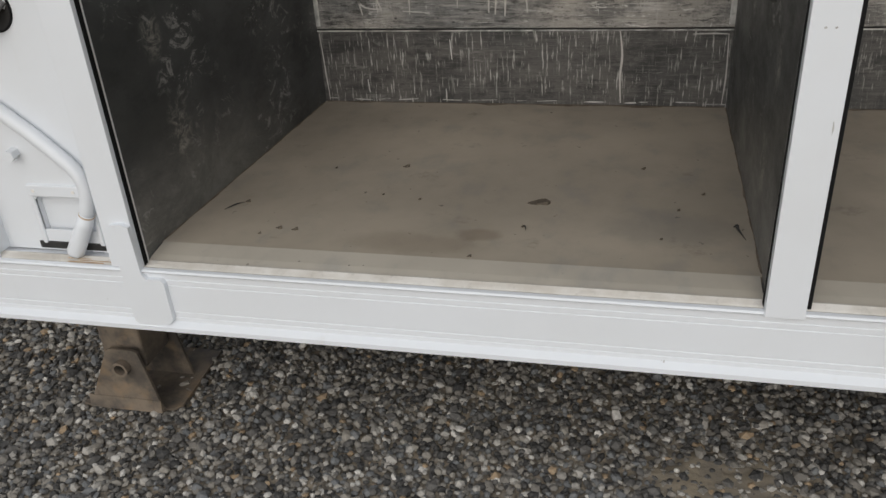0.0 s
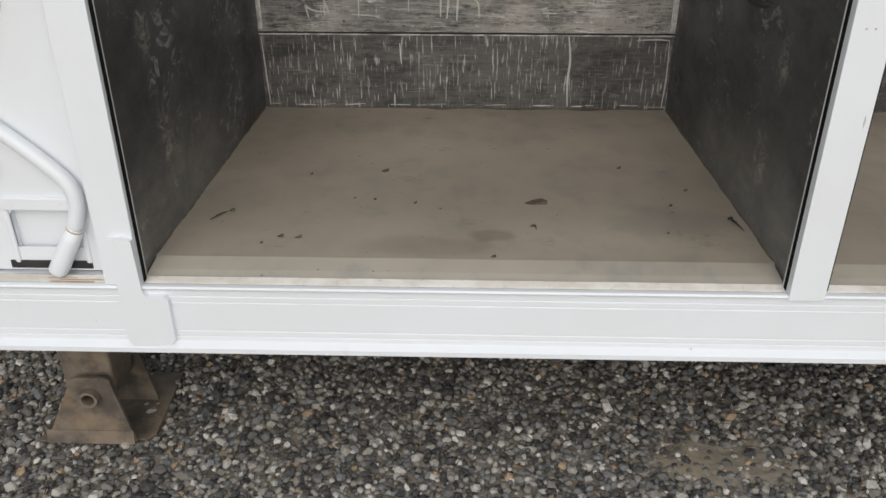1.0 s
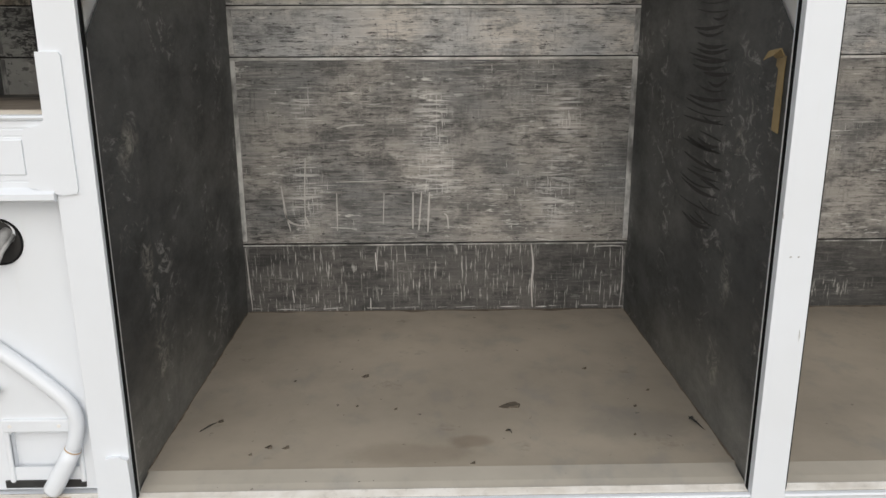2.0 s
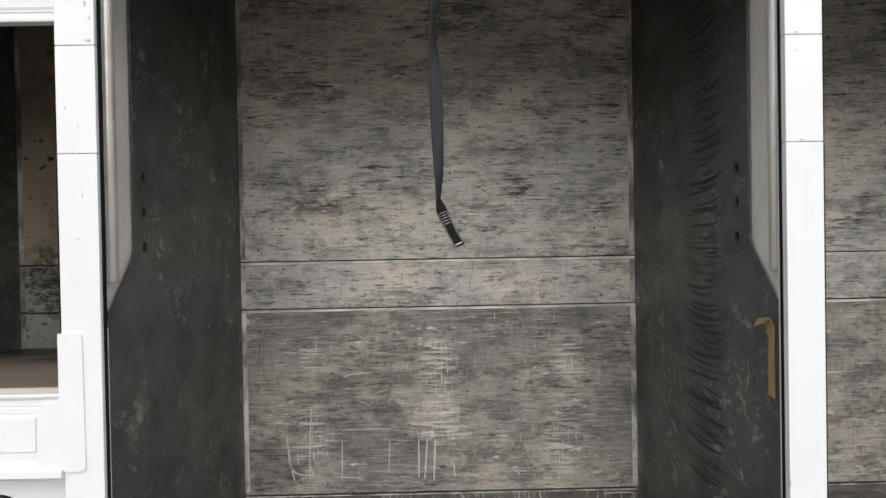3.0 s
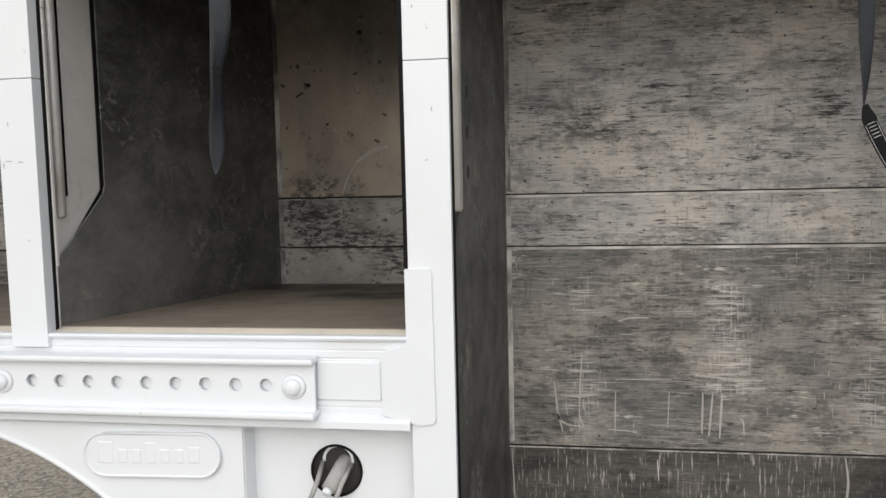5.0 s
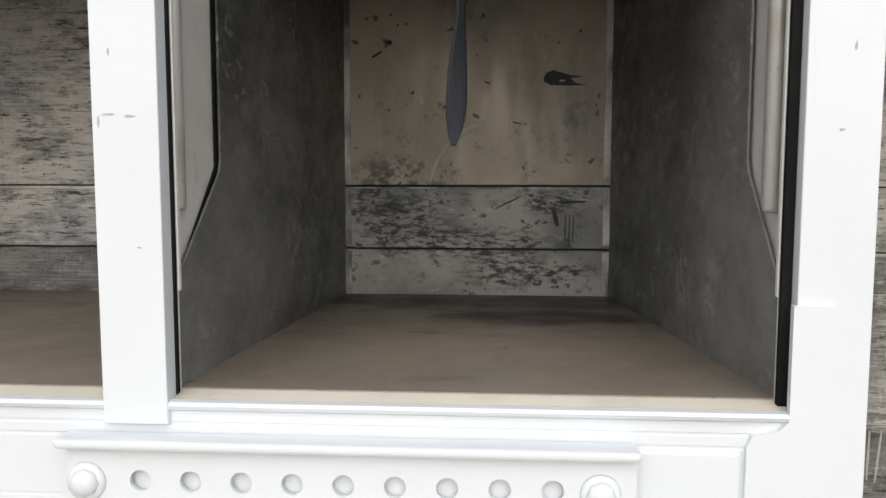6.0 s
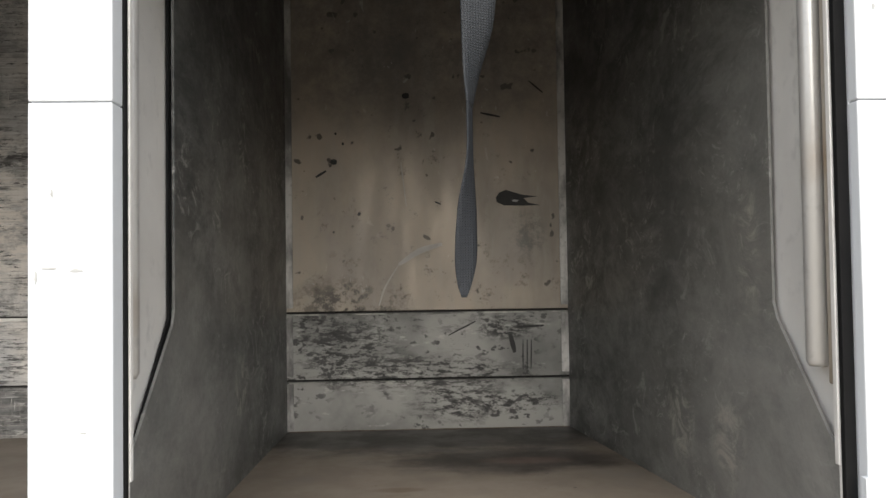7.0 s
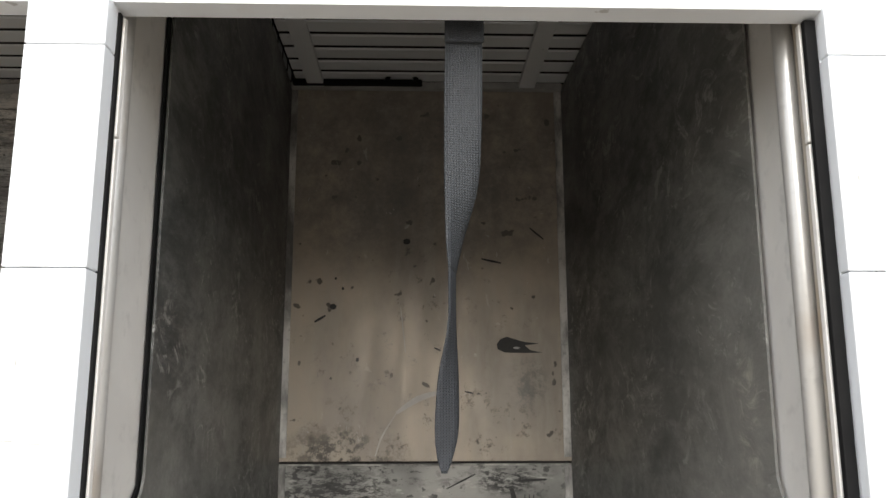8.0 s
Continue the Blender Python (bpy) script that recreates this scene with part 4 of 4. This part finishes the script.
for k, (i, x, z, w, h, y) in enumerate(((2, -0.018, 2.052, 0.007, 0.016, -0.0048), (2, -0.014, 2.085, 0.005, 0.010, -0.0048), (2, -0.010, 2.025, 0.006, 0.012, -0.0048), (2, -0.012, 1.984, 0.016, 0.008, -0.0048),
                                        (2, -0.021, 2.115, 0.003, 0.014, -0.0048), (1, -0.772, 1.637, 0.018, 0.0025, -0.0118), (1, -0.750, 1.635, 0.016, 0.004, -0.0118), (1, -0.783, 1.630, 0.004, 0.016, -0.0118),
                                        (1, -0.744, 1.50, 0.010, 0.003, -0.0118), (1, -0.770, 1.70, 0.003, 0.012, -0.0118), (2, -0.030, 1.70, 0.003, 0.014, -0.0048), (2, -0.040, 1.62, 0.010, 0.003, -0.0048),
                                        (2, -0.058, 1.86, 0.004, 0.008, -0.0048), (3, 1.292, 1.98, 0.012, 0.004, -0.0118), (3, 1.30, 1.781, 0.016, 0.004, -0.0118), (3, 1.33, 0.90, 0.004, 0.03, -0.0118),
                                        (3, 1.295, 1.06, 0.008, 0.005, -0.0118), (3, 1.31, 1.06, 0.006, 0.005, -0.0118), (2, -0.006, 0.88, 0.005, 0.012, -0.0035), (2, -0.008, 0.74, 0.006, 0.01, -0.0035))):
    chip(posts[i], x, z, w * 0.75, h * 0.75, k, y)

# ---- support foot on the gravel ----
foot = thing("support_leg", (-0.26, 0.2, 0), "rusty steel landing leg with a trapezoid foot on gravel", "landing leg")
part("base_plate", plate([(-0.40, 0.138), (-0.14, 0.15), (-0.12, 0.17), (-0.13, 0.42), (-0.40, 0.42)], (), lambda u, v, d: (u, v, d + 0.004), 0.008), M_STEEL, foot, "thin rusted base plate")
for y in (0.138, 0.30):
    part("bracket", plate([(-0.378, 0.012), (-0.285, 0.196), (-0.272, 0.203), (-0.205, 0.203), (-0.193, 0.196), (-0.158, 0.012)], [ring(-0.243, 0.152, 0.019)], face_y(y), 0.008), M_STEEL, foot, "trapezoid steel bracket")
part("flange", prism_x([(0.130, 0.010), (0.140, 0.010), (0.140, 0.045), (0.136, 0.046)], -0.375, -0.16), M_STEEL, foot)
b = plate(ring(-0.243, 0.152, 0.022, 24), [ring(-0.243, 0.152, 0.0155, 24)], face_y(0.118), 0.20)
part("axle_tube", b, M_STEEL, foot, "short open axle tube")
part("leg", box(-0.315, -0.195, 0.165, 0.285, 0.13, 0.50, 0.008), M_STEEL, foot, "square grey steel leg")

# ---- marks on the walls ----
def floor_low(y):
    return 0.556 - (y - 0.098) * 0.051 / 1.15


def blot(name, points, y, material, parent=None):
    return part(name, plate(points, (), face_y(y), 0.0008), material, parent)


wall_raised, wall_low = BACKS["raised"], BACKS["low"]
blot("black_mark", [(-0.262, 1.797), (-0.264, 1.808), (-0.256, 1.820), (-0.240, 1.826), (-0.220, 1.820), (-0.200, 1.814), (-0.165, 1.810), (-0.198, 1.806),
                    (-0.186, 1.795), (-0.158, 1.789), (-0.20, 1.788), (-0.245, 1.789)], BACK - 0.0022, M_BLACK, wall_raised)
blot("pale_fleck", [(-0.224, 1.798), (-0.226, 1.801), (-0.220, 1.803), (-0.209, 1.801), (-0.214, 1.797)], BACK - 0.0032, M_GREY_PAINT, wall_raised)


def scratch(points, width, y, material, parent, name="scratch"):
    line = smooth_line([(x, 0, z) for x, z in points], 4)
    left, right = [], []
    for i, p in enumerate(line):
        d = (line[min(i + 1, len(line) - 1)] - line[max(i - 1, 0)]).normalized()
        w = width * (0.35 + 0.65 * math.sin(math.pi * (i + 0.6) / (len(line) + 0.2))) / 2
        left.append((p.x - d.z * w, p.z + d.x * w))
        right.append((p.x + d.z * w, p.z - d.x * w))
    return part(name, plate(left + right[::-1], (), face_y(y), 0.0006), material, parent)


for pts, w in ((((0.114, 0.955), (0.124, 0.868), (0.139, 0.798)), 0.006), (((0.118, 0.880), (0.128, 0.845), (0.15, 0.824), (0.205, 0.815)), 0.006), (((0.19, 0.852), (0.205, 0.812)), 0.006),
               (((0.200, 1.051), (0.192, 0.93), (0.190, 0.83)), 0.005), (((0.558, 0.932), (0.556, 0.804)), 0.006), (((0.587, 0.932), (0.576, 0.798)), 0.006), (((0.614, 0.932), (0.607, 0.793)), 0.007),
               (((0.663, 0.857), (0.674, 0.845), (0.678, 0.803)), 0.005), (((0.275, 0.811), (0.352, 0.806)), 0.004), (((0.307, 1.148), (0.345, 1.158), (0.40, 1.160)), 0.005),
               (((0.56, 0.985), (0.63, 0.975), (0.73, 0.972)), 0.006), (((0.30, 0.968), (0.47, 0.972)), 0.003), (((0.46, 0.93), (0.455, 0.82)), 0.003), (((0.30, 0.93), (0.298, 0.80)), 0.004)):
    scratch(pts, w, BACK - 0.0024, M_PALE, wall_low)
for pts, w in ((((0.964, 0.745), (0.973, 0.67), (0.969, 0.60), (0.974, 0.515)), 0.007), (((1.18, 0.735), (1.24, 0.737), (1.283, 0.735)), 0.0045), (((1.283, 0.735), (1.287, 0.62), (1.283, 0.515)), 0.004),
               (((-0.02, 0.738), (-0.015, 0.62), (-0.01, 0.515)), 0.004)):
    scratch(pts, w, BACK - 0.0018, M_PALE, wall_low)
rng = random.Random(21)
x = -0.01
while x < 1.25:
    w = rng.uniform(0.02, 0.12)
    scratch(((x, 0.517 + rng.uniform(-0.003, 0.003)), (x + w, 0.517 + rng.uniform(-0.003, 0.003))), rng.uniform(0.0015, 0.005), BACK - 0.0016, M_TRIM, wall_low)
    scratch(((x, 1.369 + rng.uniform(-0.004, 0.003)), (x + w * 0.7, 1.369 + rng.uniform(-0.004, 0.003))), rng.uniform(0.001, 0.004), BACK - 0.0026, M_TRIM, wall_low)
    x += w + rng.uniform(0.0, 0.09)
rng = random.Random(11)
for k in range(12):
    x, z = rng.triangular(0.12, 1.0, 0.5), rng.uniform(0.55, 0.72)
    scratch(((x, z), (x + rng.uniform(-0.004, 0.004), z - rng.uniform(0.02, 0.075))), rng.uniform(0.002, 0.0045), BACK - 0.0016, M_TRIM, wall_low)
for pts, w in ((((-0.544, 1.555), (-0.529, 1.599), (-0.497, 1.651)), 0.004), (((-0.497, 1.651), (-0.447, 1.683), (-0.394, 1.699)), 0.014), (((-0.489, 1.895), (-0.477, 1.789)), 0.003)):
    scratch(pts, w, BACK - 0.0024, M_PALE, wall_raised)
for pts, w in ((((-0.181, 2.087), (-0.148, 2.059)), 0.004), (((-0.298, 2.011), (-0.251, 2.001)), 0.005), (((-0.382, 1.483), (-0.317, 1.515)), 0.004), (((-0.69, 1.86), (-0.665, 1.875)), 0.006),
               (((-0.655, 1.897), (-0.640, 1.895)), 0.013), (((-0.484, 2.052), (-0.468, 2.053)), 0.014), (((-0.645, 1.963), (-0.640, 1.963)), 0.006), (((-0.628, 1.939), (-0.623, 1.939)), 0.007),
               (((-0.592, 1.773), (-0.585, 1.771)), 0.009), (((-0.651, 1.731), (-0.647, 1.728)), 0.006), (((-0.41, 1.80), (-0.395, 1.793)), 0.004), (((-0.34, 1.70), (-0.32, 1.695)), 0.004), (((-0.22, 1.50), (-0.155, 1.503)), 0.006),
               (((-0.235, 1.483), (-0.225, 1.44)), 0.012), (((-0.205, 1.47), (-0.206, 1.40)), 0.003), (((-0.195, 1.47), (-0.196, 1.40)), 0.003), (((-0.185, 1.47), (-0.187, 1.40)), 0.003)):
    scratch(pts, w, BACK - 0.0026, M_BLACK, wall_raised, "black_scuff")

# lock bar at the end of the raised bay's curtain
bar = part("lock_bar", box(-0.755, -0.44, 1.190, 1.205, 2.434, 2.449, 0.003), M_RUBBER_SHADE, DOOR_RAISED, "black lock bar at the curtain's end")
part("lock_loop", tube([(-0.49 + 0.035 * math.cos(radians(a)), 1.185, 2.444 + 0.02 * math.sin(radians(a))) for a in range(0, 181, 15)], 0.006, 8), M_RUBBER_SHADE, bar, "", True)

# black rub marks on the low bay's side
side_low = [o for o in truck.children if o.name.startswith("bay_side") and o.active_material == M_SHEET_SCUFF][0]
rng = random.Random(5)
z = 0.98
while z < 2.22:
    z += rng.uniform(0.006, 0.030)
    y0, y1 = rng.uniform(0.47, 0.68), rng.uniform(0.34, 0.42)
    sag, rise = rng.uniform(-0.001, 0.010), rng.uniform(-0.006, 0.014)
    line = smooth_line([(0, y0 + (y1 - y0) * k / 4, z - sag * math.sin(math.pi * k / 4) + rise * (k / 4) ** 2) for k in range(5)], 3)
    w = rng.uniform(0.002, 0.011)
    rows = [(w * math.sin(math.pi * (i + 0.15) / (len(line) - 0.7)) ** 0.7 + 0.0004, p) for i, p in enumerate(line)]
    outline = [(p.y, p.z + h / 2) for h, p in rows] + [(p.y, p.z - h / 2) for h, p in rows[::-1]]
    part("rub_mark", plate(outline, (), lambda u, v, d: (1.276 + 0.021 * u / BACK - 0.0006 - d, u, v), 0.0005), M_RUB, side_low)

# dirt along the foot of the back walls and sides
def dirt_line(x0, x1, y, z, parent, seed):
    n = 60
    top = [(x0 + (x1 - x0) * k / n, y - 0.005 - 0.018 * max(0.0, noise.fractal((k * 0.21, seed * 2.7, 1.5), 1.0, 2.0, 4) + 0.2)) for k in range(n + 1)]
    return part("dirt_line", plate(top + [(x1, y), (x0, y)], (), lambda u, v, d: (u, v, z + d), 0.0022), M_DIRT, parent, "dry brown dirt along the wall")


def side_dirt(x, into, seed, parent):
    n = 70
    edge = [(0.11 + 1.1 * k / n, 0.0015 + 0.004 * max(0.0, noise.fractal((k * 0.23, seed * 3.1, 0.5), 1.0, 2.0, 3) + 0.25)) for k in range(n + 1)]
    return part("dirt_line", plate(edge + [(1.21, -0.003), (0.11, -0.003)], (), lambda u, v, d: (x + into * (v - 0.02 * u / BACK), u, floor_low(u) + 0.0003 + d), 0.002), M_DIRT, parent)


side_dirt(-0.007, 1, 8, truck)
side_dirt(1.277, -1, 9, truck)
dirt_line(-0.02, 1.29, 1.228, 0.5055, truck, 3)
dirt_line(1.33, 2.6, 1.228, 0.5055, truck, 4)
dirt_line(-0.755, -0.10, 1.228, 1.2625, truck, 5)

# tan tape on the side of the low bay
tape = thing("tape_strip", (1.272, 0.08, 1.28), "torn strip of tan tape on the bay's side", "tape")
part("strip", plate([(0.060, 1.285), (0.060, 1.40), (0.057, 1.43), (0.085, 1.425), (0.098, 1.43), (0.100, 1.41), (0.088, 1.405), (0.092, 1.288)], (), lambda u, v, d: (1.2745 + 0.017 * u - d, u, v), 0.0012), M_TAPE, tape)
part("loose_end", ribbon([((1.274, 0.060, 1.43), (1.274, 0.10, 1.425)), ((1.266, 0.062, 1.445), (1.262, 0.11, 1.437)), ((1.258, 0.075, 1.432), (1.255, 0.115, 1.42))]), M_TAPE, tape)

# debris on the low bay's floor
def scrap(x, y, z, size, seed):
    r = random.Random(seed)
    pts = [(size * r.uniform(0.5, 1.2) * math.cos(a), size * 0.6 * r.uniform(0.5, 1.2) * math.sin(a)) for a in (2 * math.pi * k / 9 for k in range(9))]
    b = plate(pts, (), lambda u, v, d: (x + u, y + v, z + d * (1 + 2 * math.sin(u * 90))), 0.003)
    t = part("dry_scrap", b, M_DEBRIS)
    return tagged(t, "small dry dark scrap lying on the bay floor", "debris", "scraps on the bay floor")


for k, (x, y, s) in enumerate(((0.809, 0.411, 0.026), (0.236, 0.591, 0.006), (0.425, 0.62, 0.014), (0.70, 0.112, 0.009), (0.235, 0.20, 0.014), (0.275, 0.195, 0.012),
                               (0.09, 0.34, 0.012), (1.13, 0.40, 0.008), (0.52, 0.40, 0.008), (1.19, 0.50, 0.008), (0.79, 0.27, 0.007), (0.42, 0.42, 0.006), (1.05, 0.66, 0.01), (0.20, 0.165, 0.007), (1.09, 0.24, 0.006))):
    scrap(x, y, floor_low(y) + 0.0005, s if k == 0 else s * 0.7, k)

def twig(a, b, bend, r):
    (x0, y0), (x1, y1) = a, b
    line = smooth_line([(x0, y0, floor_low(y0) + r), ((x0 + x1) / 2 + bend, (y0 + y1) / 2, floor_low((y0 + y1) / 2) + 3 * r), (x1, y1, floor_low(y1) + r)], 4)
    n = len(line)
    return tagged(part("twig", tube(line, r, 6, [r * (1 - 0.7 * abs(2 * i / (n - 1) - 0.8)) for i in range(n)]), M_BLACK, None, "", True), "thin dark broken twig lying on the bay floor", "twig", "twigs on the bay floor")


twig((1.247, 0.330), (1.262, 0.255), -0.004, 0.0028)
twig((1.243, 0.318), (1.253, 0.312), 0.002, 0.003)
twig((0.79, 0.275), (0.80, 0.25), 0.002, 0.002)
twig((0.055, 0.285), (0.085, 0.335), 0.005, 0.0022)

# ---- loose gravel, where the camera sees it near ----
gravel_bed(-1.2, 2.35, -0.65, 0.85, 0.0136)


def soil_patch(cx, cy, rx, ry):
    """A low, ragged mound of soil among the pebbles."""
    bm = bmesh.new()
    bmesh.ops.create_grid(bm, x_segments=60, y_segments=40, size=1)
    for v in bm.verts:
        r = v.co.xy.length
        n = noise.fractal((v.co.x * 2.2, v.co.y * 2.2, 3.0), 1.0, 2.0, 4)
        v.co.z = 0.0072 - 0.022 * max(0.0, r - 0.40 + 0.45 * n) + 0.002 * noise.noise((v.co.x * 14, v.co.y * 14, 1))
        v.co.x, v.co.y = cx + v.co.x * rx, cy + v.co.y * ry
    return tagged(part("soil_patch", bm, M_SAND, None, "", True), "patch of fine tan soil showing through the gravel", "soil", kind="stuff")


soil_patch(1.27, 0.11, 0.22, 0.12)
